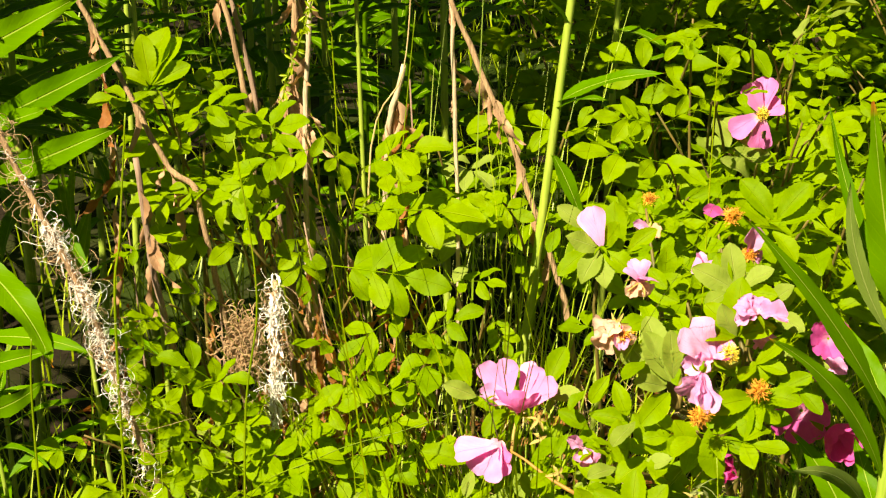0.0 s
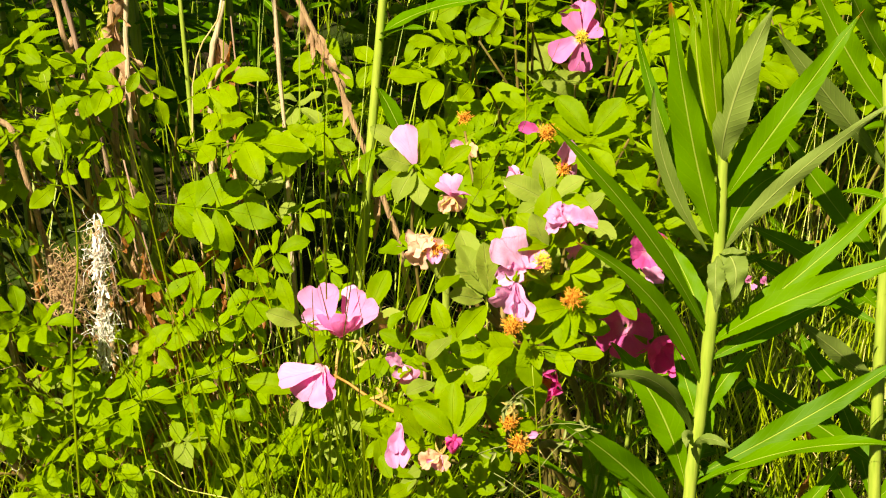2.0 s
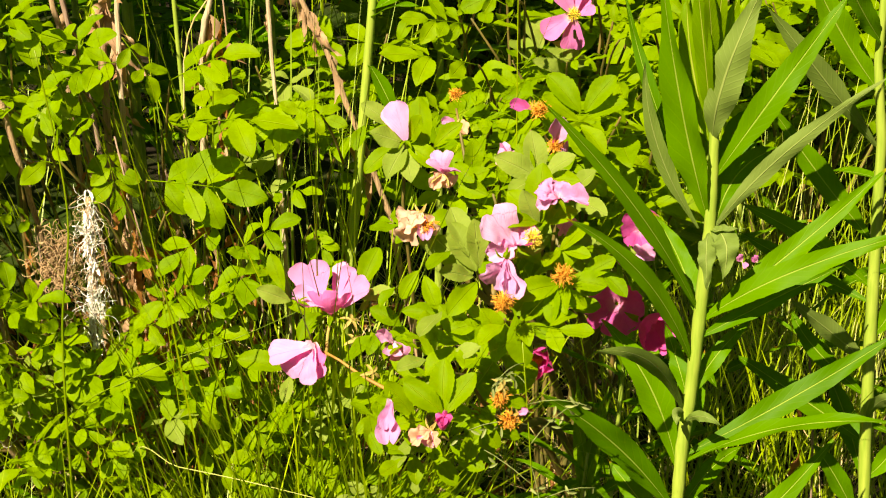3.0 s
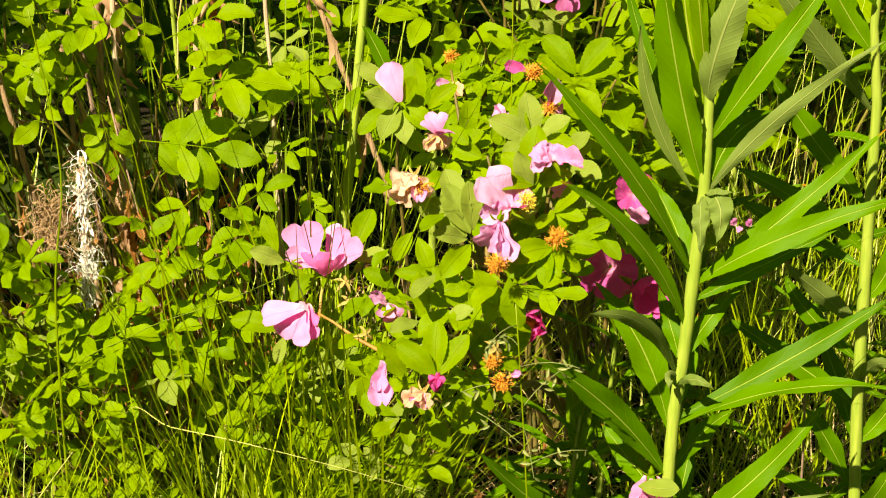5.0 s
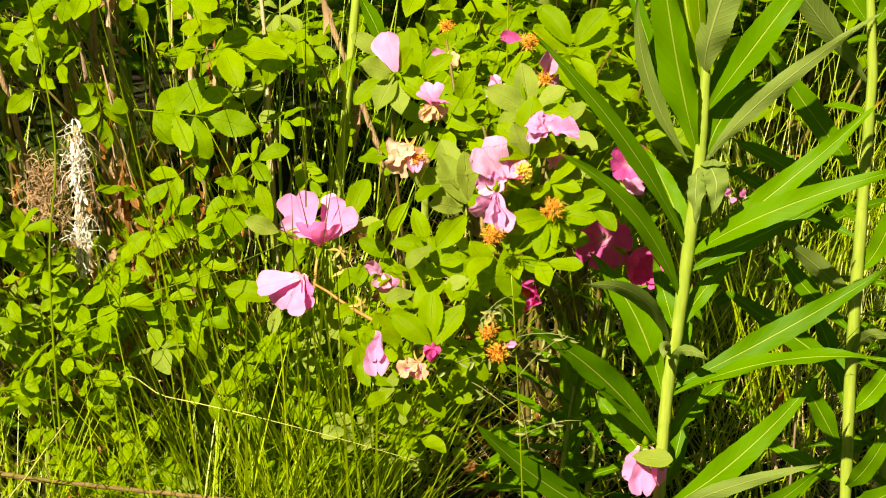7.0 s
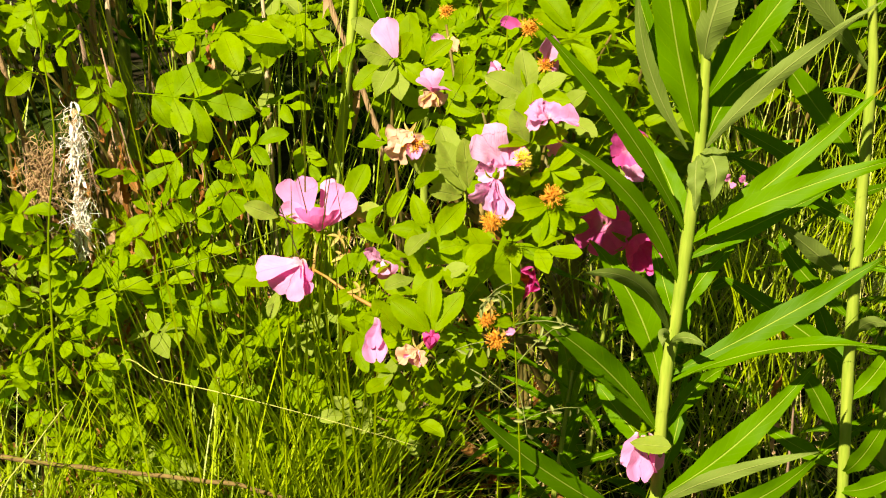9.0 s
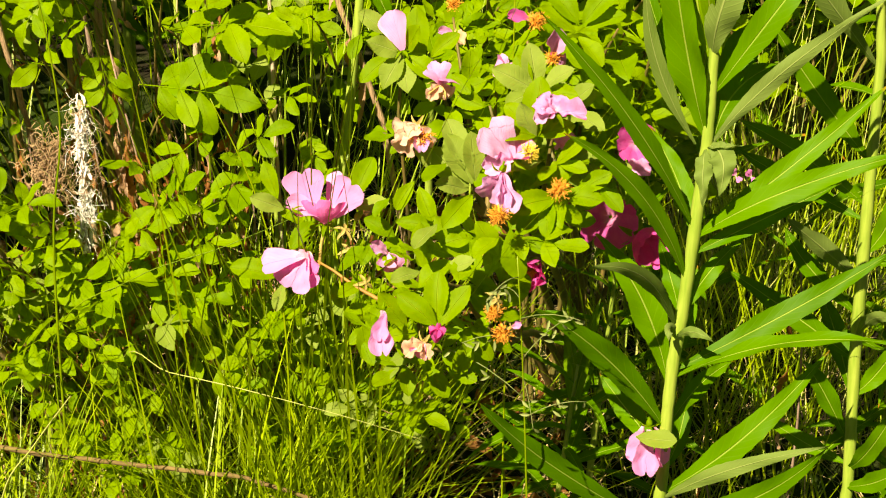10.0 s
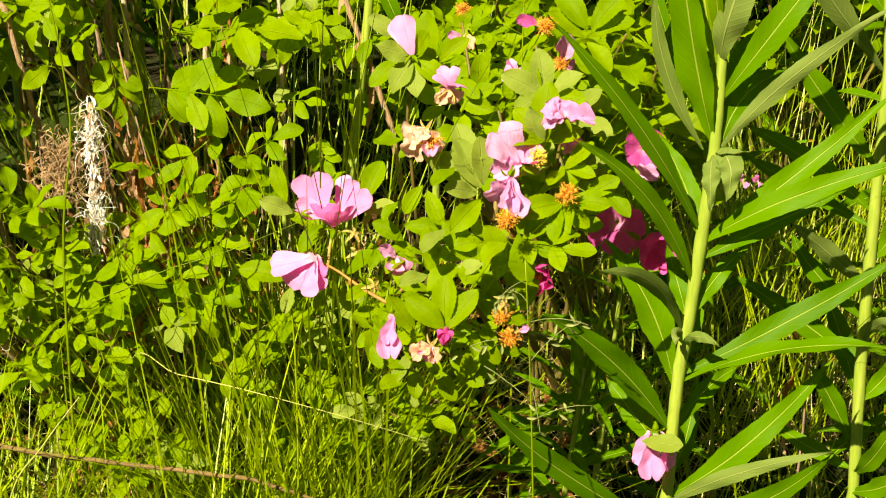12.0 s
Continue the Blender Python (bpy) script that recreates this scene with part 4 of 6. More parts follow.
weed_leaf(second_weed, (0.284, 0.01, 0.546), (0.26, -0.01, 0.581), (0.239, -0.03, 0.622), 0.0200, (0.1, -0.8, 0.55), WEED_LEAF)
weed_leaf(second_weed, (0.287, 0.01, 0.376), (0.241, 0.01, 0.413), (0.194, 0.01, 0.44), 0.0176, (0, -0.75, 0.65), WEED_LEAF)
weed_leaf(second_weed, (0.287, 0.01, 0.365), (0.241, 0.04, 0.382), (0.204, 0.06, 0.399), 0.0160, (0, -0.75, 0.65), WEED_LEAF)
weed_leaf(second_weed, (0.29, 0.01, 0.318), (0.258, 0.0, 0.349), (0.229, -0.01, 0.376), 0.0160, (0.35, 0.85, -0.2), WEED_UNDER)
weed_leaf(second_weed, (0.291, 0.01, 0.292), (0.254, 0.02, 0.326), (0.238, 0.03, 0.352), 0.0152, (0, -0.75, 0.65), WEED_LEAF)
weed_leaf(second_weed, (0.292, 0.01, 0.256), (0.245, 0.02, 0.289), (0.199, 0.03, 0.319), 0.0200, (0, -0.75, 0.65), WEED_LEAF)
weed_leaf(second_weed, (0.291, 0.01, 0.228), (0.283, 0.04, 0.262), (0.268, 0.06, 0.298), 0.0176, (0, -0.75, 0.65), WEED_LEAF)
weed_leaf(second_weed, (0.292, 0.01, 0.19), (0.27, 0.01, 0.233), (0.254, 0.01, 0.256), 0.0168, (0, -0.75, 0.65), WEED_LEAF)
weed_leaf(second_weed, (0.293, 0.01, 0.171), (0.264, 0.03, 0.178), (0.231, 0.04, 0.197), 0.0144, (0, -0.75, 0.65), WEED_LEAF)
weed_leaf(second_weed, (0.294, 0.01, 0.166), (0.305, -0.01, 0.198), (0.32, -0.02, 0.245), 0.0168, (0.1, -0.8, 0.55), WEED_LEAF)
weed_leaf(second_weed, (0.292, 0.01, 0.228), (0.311, 0.01, 0.251), (0.33, 0.01, 0.291), 0.0160, (0.1, -0.8, 0.55), WEED_LEAF)
weed_leaf(second_weed, (0.29, 0.01, 0.274), (0.293, -0.02, 0.305), (0.302, -0.05, 0.318), 0.0104, (0.1, 0.85, -0.4), WEED_UNDER)
weed_leaf(second_weed, (0.294, 0.01, 0.152), (0.312, -0.02, 0.176), (0.335, -0.04, 0.211), 0.0160, (0, -0.75, 0.65), WEED_LEAF)
weed_leaf(second_weed, (0.29, 0.01, 0.34), (0.306, 0.01, 0.369), (0.316, 0.01, 0.419), 0.0176, (0.1, -0.8, 0.55), WEED_LEAF)
weed_leaf(second_weed, (0.285, 0.01, 0.516), (0.298, 0.01, 0.553), (0.301, 0.01, 0.612), 0.0176, (0.1, -0.8, 0.55), WEED_LEAF)
fireweed((0.38, 0.2, 0.0), (0.36, 0.24, 0.78), "tall green fireweed plant beside the roses", n=26, seed=3, leaf=0.13, radius=0.0055)
fireweed((0.44, 0.06, 0.0), (0.42, 0.08, 0.75), "tall green fireweed plant beside the roses", n=24, seed=14, leaf=0.13, radius=0.0055)
fireweed((-0.12, 0.284, 0.0), (0.016, 0.284, 1.15), "tall fireweed with a pale green stem behind the roses", n=26, seed=4, leaf=0.13, bare=0.56, radius=0.0044,
         leaves=[(0.445, (0.083, -0.03, 0.034), 1, (0, -0.5, 1)), (0.44, (0.04, -0.04, 0.02), 1, (0, 0, 1)), (0.41, (0.03, -0.03, -0.06), 0, (0, -0.5, 0.6)), (0.5, (-0.05, -0.03, 0.05), 1, (0, -0.5, 1))])
left_weed = fireweed((-0.56, 0.2, 0.0), (-0.58, 0.2, 1.25), "tall fireweed with broad dark leaves", n=30, seed=5, leaf=0.16, bare=0.55, crown=4, width=0.026)
weed_leaf(left_weed, (-0.537, 0.18, 0.549), (-0.46, 0.13, 0.593), (-0.389, 0.11, 0.632), 0.0275, (0.6, -0.65, 0.45), WEED_LEAF)
weed_leaf(left_weed, (-0.52, 0.18, 0.502), (-0.426, 0.13, 0.554), (-0.364, 0.11, 0.588), 0.0215, (0.6, -0.65, 0.45), WEED_LEAF)
weed_leaf(left_weed, (-0.516, 0.18, 0.459), (-0.43, 0.13, 0.506), (-0.369, 0.11, 0.536), 0.0232, (0.6, -0.65, 0.45), WEED_LEAF)
weed_leaf(left_weed, (-0.534, 0.18, 0.421), (-0.469, 0.13, 0.39), (-0.438, 0.11, 0.343), 0.0284, (0.6, -0.65, 0.45), WEED_LEAF)
weed_leaf(left_weed, (-0.547, 0.18, 0.3), (-0.481, 0.13, 0.338), (-0.437, 0.11, 0.357), 0.0172, (0.6, -0.65, 0.45), WEED_LEAF)
weed_leaf(left_weed, (-0.534, 0.18, 0.334), (-0.457, 0.13, 0.358), (-0.406, 0.11, 0.354), 0.0172, (0.6, -0.65, 0.45), WEED_LEAF)
weed_leaf(left_weed, (-0.537, 0.18, 0.263), (-0.48, 0.13, 0.302), (-0.445, 0.11, 0.333), 0.0189, (0.6, -0.65, 0.45), WEED_LEAF)
weed_leaf(left_weed, (-0.516, 0.18, 0.505), (-0.458, 0.13, 0.532), (-0.423, 0.11, 0.548), 0.0172, (0.6, -0.65, 0.45), WEED_LEAF)
# Added plants: dense foliage above the view keeps sun off the background.
for x, y, low, seed in ((-0.405, 0.34, 0.46, 61), (-0.222, 0.36, 0.47, 62), (-0.64, 0.3, 0.3, 63), (-0.74, 0.18, 0.3, 64), (-0.66, 0.12, 0.42, 65), (-0.85, 0.3, 0.2, 66), (-0.58, 0.4, 0.3, 67), (-0.8, 0.06, 0.3, 68)):
    fireweed((x, y, 0.0), (x - 0.015, y - 0.03, 1.4), "tall fireweed added to shade the thicket behind the roses", n=130, seed=seed, leaf=0.2, bare=low, radius=0.0022, crown=4, group="fireweed thicket")
for x, y, h, seed in ((0.36, 0.14, 0.3, 72), (0.12, 0.2, 0.3, 74), (0.42, 0.28, 0.46, 75), (0.2, 0.34, 0.42, 76), (0.08, 0.1, 0.22, 77), (0.48, 0.12, 0.4, 78)):
    fireweed((x, y, 0.0), (x + 0.02, y - 0.03, h), "young fireweed plant in the shade of taller ones", n=22, seed=seed, leaf=0.12, bare=0.12, radius=0.003, crown=5, group="young fireweed plants")
# One more added shade plant, standing unseen beyond the left edge.
for x, y, seed in ((-0.62, 0.04, 84),):
    fireweed((x, y, 0.0), (x - 0.01, y, 1.45), "tall fireweed added to shade the thicket behind the roses", n=60, seed=seed, leaf=0.19, bare=0.6, radius=0.0032, crown=4, group="fireweed thicket")
for x, y, h, seed in ((-0.5, 0.2, 0.3, 91), (-0.56, 0.1, 0.26, 92), (-0.46, 0.34, 0.4, 93)):
    fireweed((x, y, 0.0), (x - 0.02, y - 0.02, h), "young fireweed plant beside dead stalks", n=18, seed=seed, leaf=0.13, bare=0.1, radius=0.003, crown=5, group="young fireweed plants")
rw = random.Random(11)
protos = []
for k in range(36):
    if k < 26:
        x, y, h, low = rw.uniform(-1.1, 0.12), rw.uniform(0.55, 1.1), rw.uniform(1.0, 1.4), 0.25
    else:
        x, y, h, low = rw.uniform(0.2, 0.9), rw.uniform(0.8, 1.4), rw.uniform(0.5, 0.7), 0.15
    if k in (0, 1, 2, 26, 27):
        protos.append(fireweed((x, y, 0.0), (x + rw.uniform(-0.05, 0.05), y + rw.uniform(-0.04, 0.04), h), "tall fireweed plant in the shaded thicket", n=34, seed=20 + k, leaf=0.15, bare=low, radius=0.004, crown=6, group="fireweed thicket"))
    else:
        copy_thing(protos[k % 3 if k < 26 else 3 + k % 2], Matrix.Translation((x, y, ground_height(x, y))) @ Matrix.Rotation(rw.uniform(0, 6.28), 4, "Z"))


def far_thicket():
    r = random.Random(23)
    s = Soup()
    for _ in range(280):
        x, y = r.uniform(-2.2, 2.0), r.uniform(1.15, 3.6)
        h = r.uniform(0.6, 1.2)
        s.add(*tube([(x, y, -0.02), (x + r.uniform(-0.05, 0.05), y, h)], [0.005, 0.002], 5))
        for i in range(20):
            z = h * (0.05 + 0.95 * i / 20)
            a = i * 2.4 + x * 9
            d = Vector((math.cos(a), math.sin(a), r.uniform(-0.1, 0.8)))
            s.add(*WEED_COARSE, m=stand((x, y, z), d, (0, -0.2, 1), r.uniform(0.1, 0.16)))
    return tagged(put("undergrowth", s.mesh("undergrowth", WEED_LEAF)), "dense green leafy undergrowth behind the roses", "undergrowth", kind="stuff")


WEED_COARSE = blade(1, 0.22, lance, 5, 0.3, 0.5)
far_thicket()

# ---- rose bushes ----
main = rose_bush((0.12, 0.3, 0.0), [
    (0.0, 0.03, 0.45), (-0.012, 0.012, 0.42), (0.04, -0.055, 0.43), (0.045, -0.07, 0.39),
    (0.072, -0.02, 0.45), (0.035, -0.085, 0.40), (0.03, -0.085, 0.335), (0.077, 0.1, 0.44), (0.06, 0.15, 0.455), (0.037, 0.05, 0.455),
    (0.007, 0.12, 0.475), (-0.03, -0.085, 0.32), (-0.006, -0.08, 0.315), (0.03, -0.02, 0.46), (-0.01, -0.05, 0.37), (0.01, -0.06, 0.35)],
    "wild rose bush with pink flowers and green leaves", leaf_size=0.042, per_cane=1, split=True, seed=3, start=0.7, rosette=1, group="", pale=0.12, young=0.2, hubs=[(-0.02, 0.0, 0.32), (0.03, 0.03, 0.36), (0.06, -0.03, 0.36), (0.09, 0.07, 0.34), (0.04, -0.05, 0.3)])
posed_rose(main, (-0.080, 0.0, 0.368), (0.05, -0.1, 1), 0.02, [
    ((-0.18, 0.4, 0.88), (-0.3, -0.8, 0.6), 0.032, 0, PETAL, (-0.009, 0, 0.006)), ((0.55, 0.15, 0.82), (-0.4, -0.8, 0.45), 0.029, 0, PETAL, (0.006, 0, 0.005)), ((0.12, 0.2, 0.95), (-0.7, -0.6, 0.3), 0.028, 7, PETAL, (0.004, 0.006, 0.006)),
    ((-0.3, -0.65, 0.5), (0.1, 0.6, 0.75), 0.024, 1, PETAL_ROSE), ((0.4, -0.7, 0.4), (-0.3, 0.5, 0.7), 0.023, 1, PETAL_ROSE), ((-1, -0.1, 0.3), (0.1, -0.5, 0.9), 0.03, 6, PETAL, (0, 0, 0.003))], PETAL, "half-open pink wild rose")
for hip, way, dry in (((-0.101, -0.01, 0.382), (-0.4, -0.3, 0.8), 0), ((-0.066, -0.01, 0.368), (0.3, -0.4, 0.8), 1), ((-0.064, -0.008, 0.352), (0.2, -0.5, 0.7), 1), ((-0.052, -0.03, 0.338), (0.4, -0.5, 0.4), 1), ((0.07, -0.03, 0.47), (0.1, -0.5, 0.7), 0), ((0.033, -0.12, 0.37), (0.6, -0.5, 0.6), 1)):
    put("hip", CALYX_DRY if dry else CALYX, main, stand(Vector(hip) - main.location, way, (0, -0.5, 1), 0.015 if dry else 0.014), "small hip with dry tan sepals" if dry else "small green hip with open sepals")
posed_rose(main, (-0.091, -0.014, 0.354), (-0.3, -0.5, -0.6), 0.016, [
    ((-0.05, -0.3, -0.95), (-0.25, -0.9, 0.35), 0.027, 5, PETAL, (-0.004, 0.003, 0)), ((-0.95, 0.0, -0.12), (0, -0.55, 0.8), 0.031, 7, PETAL, (-0.002, -0.004, -0.002)), ((-0.42, -0.25, -0.85), (-0.25, -0.9, 0.35), 0.028, 5, PETAL, (-0.002, -0.004, 0)),
    ((0.15, -0.2, -0.7), (0.1, -0.9, 0.3), 0.016, 6, PETAL_ROSE, (0, 0, 0))], PETAL, "pink wild rose nodding sideways")
posed_rose(main, (-0.026, 0.000, 0.491), (-0.15, -0.1, 0.95), 0.014, [
    ((-0.3, 0.1, 0.95), (-0.3, -0.85, 0.3), 0.027, 7), ((-0.45, 0.25, 0.85), (-0.1, -0.9, 0.3), 0.025, 7, PETAL_PALE, (0, 0.004, 0))], PETAL_PALE, "pale pink closing wild rose")
v_, f_, uv_ = tube([Vector((-0.026, 0.000, 0.491)) - main.location, Vector((-0.03, 0.02, 0.44)) - main.location, Vector((-0.02, 0.0, 0.32)) - main.location], [0.001, 0.0013, 0.0016], 6)
put("cane", mesh_of("cane", v_, f_, ROSE_CANE), main)
posed_rose(main, (-0.002, -0.035, 0.480), (0.2, -0.2, 1), 0.018, [
    ((0.35, -0.2, 0.95), (0.3, -0.8, 0.2), 0.016, 2), ((-0.15, -0.3, 1), (0.3, 0.9, 0.2), 0.015, 1), ((0.1, -0.3, 1), (-0.8, 0.3, 0.1), 0.014, 2),
    ((0.7, -0.6, -0.3), (0, -0.6, 1), 0.013, 3, PETAL_DRY), ((-0.5, -0.7, -0.4), (0, -0.8, 0.6), 0.012, 4, PETAL_DRY), ((0.1, -0.8, -0.6), (0, -0.8, 0.6), 0.012, 3, PETAL_DRY)], PETAL, "pink rosebud over withered petals", CALYX_DRY)
posed_rose(main, (-0.016, -0.065, 0.464), (-0.3, -0.8, -0.2), 0.013, [
    ((-0.75, -0.5, -0.1), (0.1, -0.9, 0.4), 0.02, 3), ((-0.55, -0.4, -0.8), (-0.3, -0.9, 0.3), 0.022, 4), ((0.1, -0.5, -0.9), (0.2, -0.95, 0), 0.018, 6, PETAL_PALE), ((0.45, -0.5, -0.7), (0.2, -0.9, 0), 0.017, 4, PETAL_DRY),
    ((-0.2, -0.7, 0.3), (0.1, -0.5, 0.9), 0.014, 3)], PETAL_DRY, "withered cream and brown rose", CALYX_DRY)
old_rose(main, (-0.013, -0.069, 0.459), (-0.1, -0.7, -0.6), 0.0131)
posed_rose(main, (0.043, -0.078, 0.446), (-0.5, -0.6, 0.3), 0.02, [
    ((-0.5, -0.1, 0.8), (0.3, -0.9, 0.2), 0.029, 5), ((0.3, -0.1, 0.9), (-0.2, -0.95, 0.3), 0.022, 3, PETAL), ((-0.75, -0.4, -0.1), (0.1, -0.9, 0.5), 0.019, 4, PETAL), ((0.6, -0.5, 0.2), (0.1, -0.6, 0.8), 0.018, 6, PETAL)], PETAL_PALE, "wilting lilac-pink wild rose")
posed_rose(main, (0.036, -0.086, 0.441), (-0.2, -0.5, -0.8), 0.016, [
    ((-0.55, -0.3, -0.85), (-0.2, -0.95, 0.2), 0.022, 4), ((0.15, -0.3, -1), (0.3, -0.95, 0.1), 0.026, 6), ((0.3, -0.2, -0.9), (-0.5, -0.8, 0.1), 0.022, 6)], PETAL_PALE, "hanging wilted pink petals")
put("stamen_tuft", STAMEN_MESH, main, stand(Vector((0.052, -0.084, 0.453)) - main.location, (0.35, -0.7, 0.5), (0, 0, 1), 0.021), "yellow stamens of a fading rose")
posed_rose(main, (0.069, -0.075, 0.476), (0.1, -0.4, 0.9), 0.018, [
    ((-0.5, -0.4, 0.75), (0.4, -0.6, 0.6), 0.018, 3), ((0.8, -0.3, 0.3), (-0.2, -0.6, 0.8), 0.019, 4), ((0.1, 0.0, 1), (0.1, -0.9, 0.4), 0.015, 3), ((-0.8, -0.5, 0.0), (0, -0.6, 0.8), 0.014, 4, PETAL_PALE)], PETAL, "crumpled pink wild rose among leaves")
posed_rose(main, (0.074, -0.045, 0.441), (0.3, -0.5, 0.5), 0.014, [((0.5, -0.5, 0.5), (-0.2, -0.8, 0.4), 0.016, 3), ((0.1, -0.6, 0.8), (0.2, -0.8, 0.2), 0.014, 4)], PETAL, "small pink petals among leaves")
old_rose(main, (0.072, -0.083, 0.428), (0.1, -0.8, 0.4), 0.0131)
old_rose(main, (0.034, -0.115, 0.425), (-0.2, -0.8, 0.2), 0.0131)
old_rose(main, (0.031, -0.120, 0.362), (0, -0.8, 0.4), 0.0115)
old_rose(main, (0.037, -0.120, 0.348), (0.1, -0.9, -0.1), 0.0139)
posed_rose(main, (0.042, -0.122, 0.352), (0.7, -0.5, 0.4), 0.01, [((0.8, -0.3, 0.5), (0, -0.8, 0.5), 0.009, 6)], PETAL, "spent rose with a last pink shred", CALYX_DRY)
posed_rose(main, (0.073, 0.030, 0.476), (-0.05, -0.2, 1), 0.016, [((0.05, -0.2, 1), (0.2, -0.95, 0), 0.025, 6), ((0.8, -0.4, 0.0), (0, -0.6, 0.8), 0.012, 3)], PETAL, "spent rose keeping one pink petal", CALYX_DRY)
old_rose(main, (0.073, 0.027, 0.476), (0.1, -0.4, 0.6), 0.0107)
posed_rose(main, (0.060, 0.070, 0.489), (-0.9, -0.3, -0.1), 0.014, [((-0.95, -0.2, 0.1), (0, -0.7, 0.7), 0.018, 6, PETAL_DEEP_SHADED)], PETAL, "spent rose keeping a pink petal", CALYX_DRY)
old_rose(main, (0.064, 0.067, 0.489), (0.1, -0.6, 0.6), 0.0131)
rose(main, (0.033, -0.010, 0.477), (0.5, -0.4, 0.6), 0.016, 10, range(4), 1, PETAL, "closed pink rosebud", 0.2, False)
old_rose(main, (0.007, 0.060, 0.503), (0, -0.5, 0.7), 0.0098)
posed_rose(main, (0.008, 0.07, 0.478), (-0.6, -0.6, 0.5), 0.012, [((-0.9, -0.3, 0.2), (0, -0.7, 0.7), 0.014, 6), ((0.3, -0.7, 0.2), (0, -0.5, 0.9), 0.012, 4, PETAL_DRY)], PETAL, "shrunken pink petals", CALYX_DRY)
# Part of this rose's shade is painted into its petal colour.
rose(main, (0.134, 0.06, 0.402), (0.1, -0.8, 0.4), 0.018, 60, range(5), 0, PETAL_DEEP_SHADED, "wild rose with shade put into its deep pink", 0.2, False)
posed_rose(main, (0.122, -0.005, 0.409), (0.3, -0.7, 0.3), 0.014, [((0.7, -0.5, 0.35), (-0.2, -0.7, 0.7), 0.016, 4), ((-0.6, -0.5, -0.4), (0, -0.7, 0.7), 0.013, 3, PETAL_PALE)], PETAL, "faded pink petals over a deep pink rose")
rose(main, (0.119, 0.06, 0.346), (-0.1, -0.9, 0.1), 0.024, 65, range(5), 0, PETAL_DEEP_SHADED, "wild rose with shade put into its deep pink", 0.8, False)
rose(main, (0.137, 0.045, 0.338), (0.4, -0.8, -0.1), 0.027, 50, range(5), 1, PETAL_DEEP_SHADED, "wild rose with shade put into its deep pink", 1.1, False)
posed_rose(main, (-0.036, -0.072, 0.380), (-0.4, -0.6, 0.5), 0.013, [((-0.75, -0.3, 0.55), (0.3, -0.8, 0.4), 0.016, 6), ((0.3, -0.5, -0.3), (0, -0.9, 0.4), 0.016, 3), ((-0.1, -0.6, -0.6), (0.1, -0.9, 0.3), 0.014, 1)], PETAL, "small pink wilting rose")
posed_rose(main, (-0.037, -0.125, 0.366), (-0.1, -0.3, -1), 0.011, [((0.03, -0.3, -1), (-0.2, -0.9, 0.1), 0.028, 6), ((-0.05, -0.3, -1), (-0.3, -0.9, 0.1), 0.018, 6, PETAL_PALE, (0.001, -0.003, 0))], PETAL, "drooping pink petals")
rose(main, (-0.005, -0.131, 0.347), (0.1, -0.3, 0.9), 0.012, 42, range(5), 2, PETAL_DEEP_SHADED, "tight pink rosebud", 0.2, False)
posed_rose(main, (-0.012, -0.130, 0.346), (-0.5, -0.7, -0.3), 0.014, [((-0.85, -0.5, -0.15), (0, -0.7, 0.8), 0.015, 4, PETAL_DRY), ((-0.4, -0.7, -0.5), (0.2, -0.7, 0.6), 0.013, 3, PETAL), ((0.2, -0.8, -0.5), (0, -0.7, 0.6), 0.011, 4)], PETAL_DRY, "withered peach-coloured petals", CALYX_DRY)
rose(main, (0.06, 0.02, 0.323), (0, -0.8, 0.2), 0.024, 40, range(4), 1, PETAL_DEEP_SHADED, "rose with shade put into its deep pink", 0.9)
posed_rose(main, (0.139, -0.058, 0.243), (0.0, -0.3, -1), 0.018, [((-0.02, -0.2, -1), (-0.3, -0.9, 0.2), 0.032, 6, PETAL, (0, -0.003, 0)), ((0.03, -0.15, -1), (0.8, -0.5, 0.2), 0.028, 6, PETAL, (0.002, 0, 0)), ((-0.03, -0.15, -1), (-0.9, -0.3, 0.1), 0.028, 6, PETAL, (-0.002, 0.002, 0))], PETAL, "pink hanging rose under a leaf")
put("leaflet", LEAFLET_MESH[PALE_LEAF.name][1], main, stand(Vector((0.128, -0.075, 0.245)) - main.location, (0.95, -0.2, -0.05), (0, -0.6, 0.8), 0.028))
for k, way in enumerate(((-0.8, -0.3, 0.45), (0.5, -0.3, 0.8), (-0.5, -0.6, -0.5), (0.7, -0.6, -0.2), (0.1, -0.7, -0.7))):
    put("leaflet", LEAFLET_MESH[(PALE_LEAF, ROSE_LEAF)[k % 2].name][k % 4], main, stand(Vector((-0.026, 0.004, 0.487)) - main.location, way, (-0.2, -0.7, 0.7), 0.027))
leaflet(main, (-0.004, -0.119, 0.352), (-0.026, -0.137, 0.374), YOUNG_LEAF)
leaflet(main, (-0.004, -0.117, 0.352), (-0.005, -0.139, 0.384), YOUNG_LEAF)
leaflet(main, (-0.003, -0.12, 0.352), (0.015, -0.137, 0.376), YOUNG_LEAF)
leaflet(main, (-0.023, -0.101, 0.34), (-0.039, -0.117, 0.366), YOUNG_LEAF)
leaflet(main, (-0.017, -0.101, 0.337), (-0.034, -0.117, 0.34), YOUNG_LEAF)
leaflet(main, (-0.018, -0.096, 0.305), (-0.026, -0.112, 0.291), PALE_LEAF)
leaflet(main, (-0.011, -0.096, 0.311), (0.002, -0.112, 0.299), YOUNG_LEAF)
leaflet(main, (0.002, -0.096, 0.309), (0.019, -0.112, 0.309), YOUNG_LEAF)
leaflet(main, (0.019, -0.096, 0.331), (0.008, -0.112, 0.314), YOUNG_LEAF)
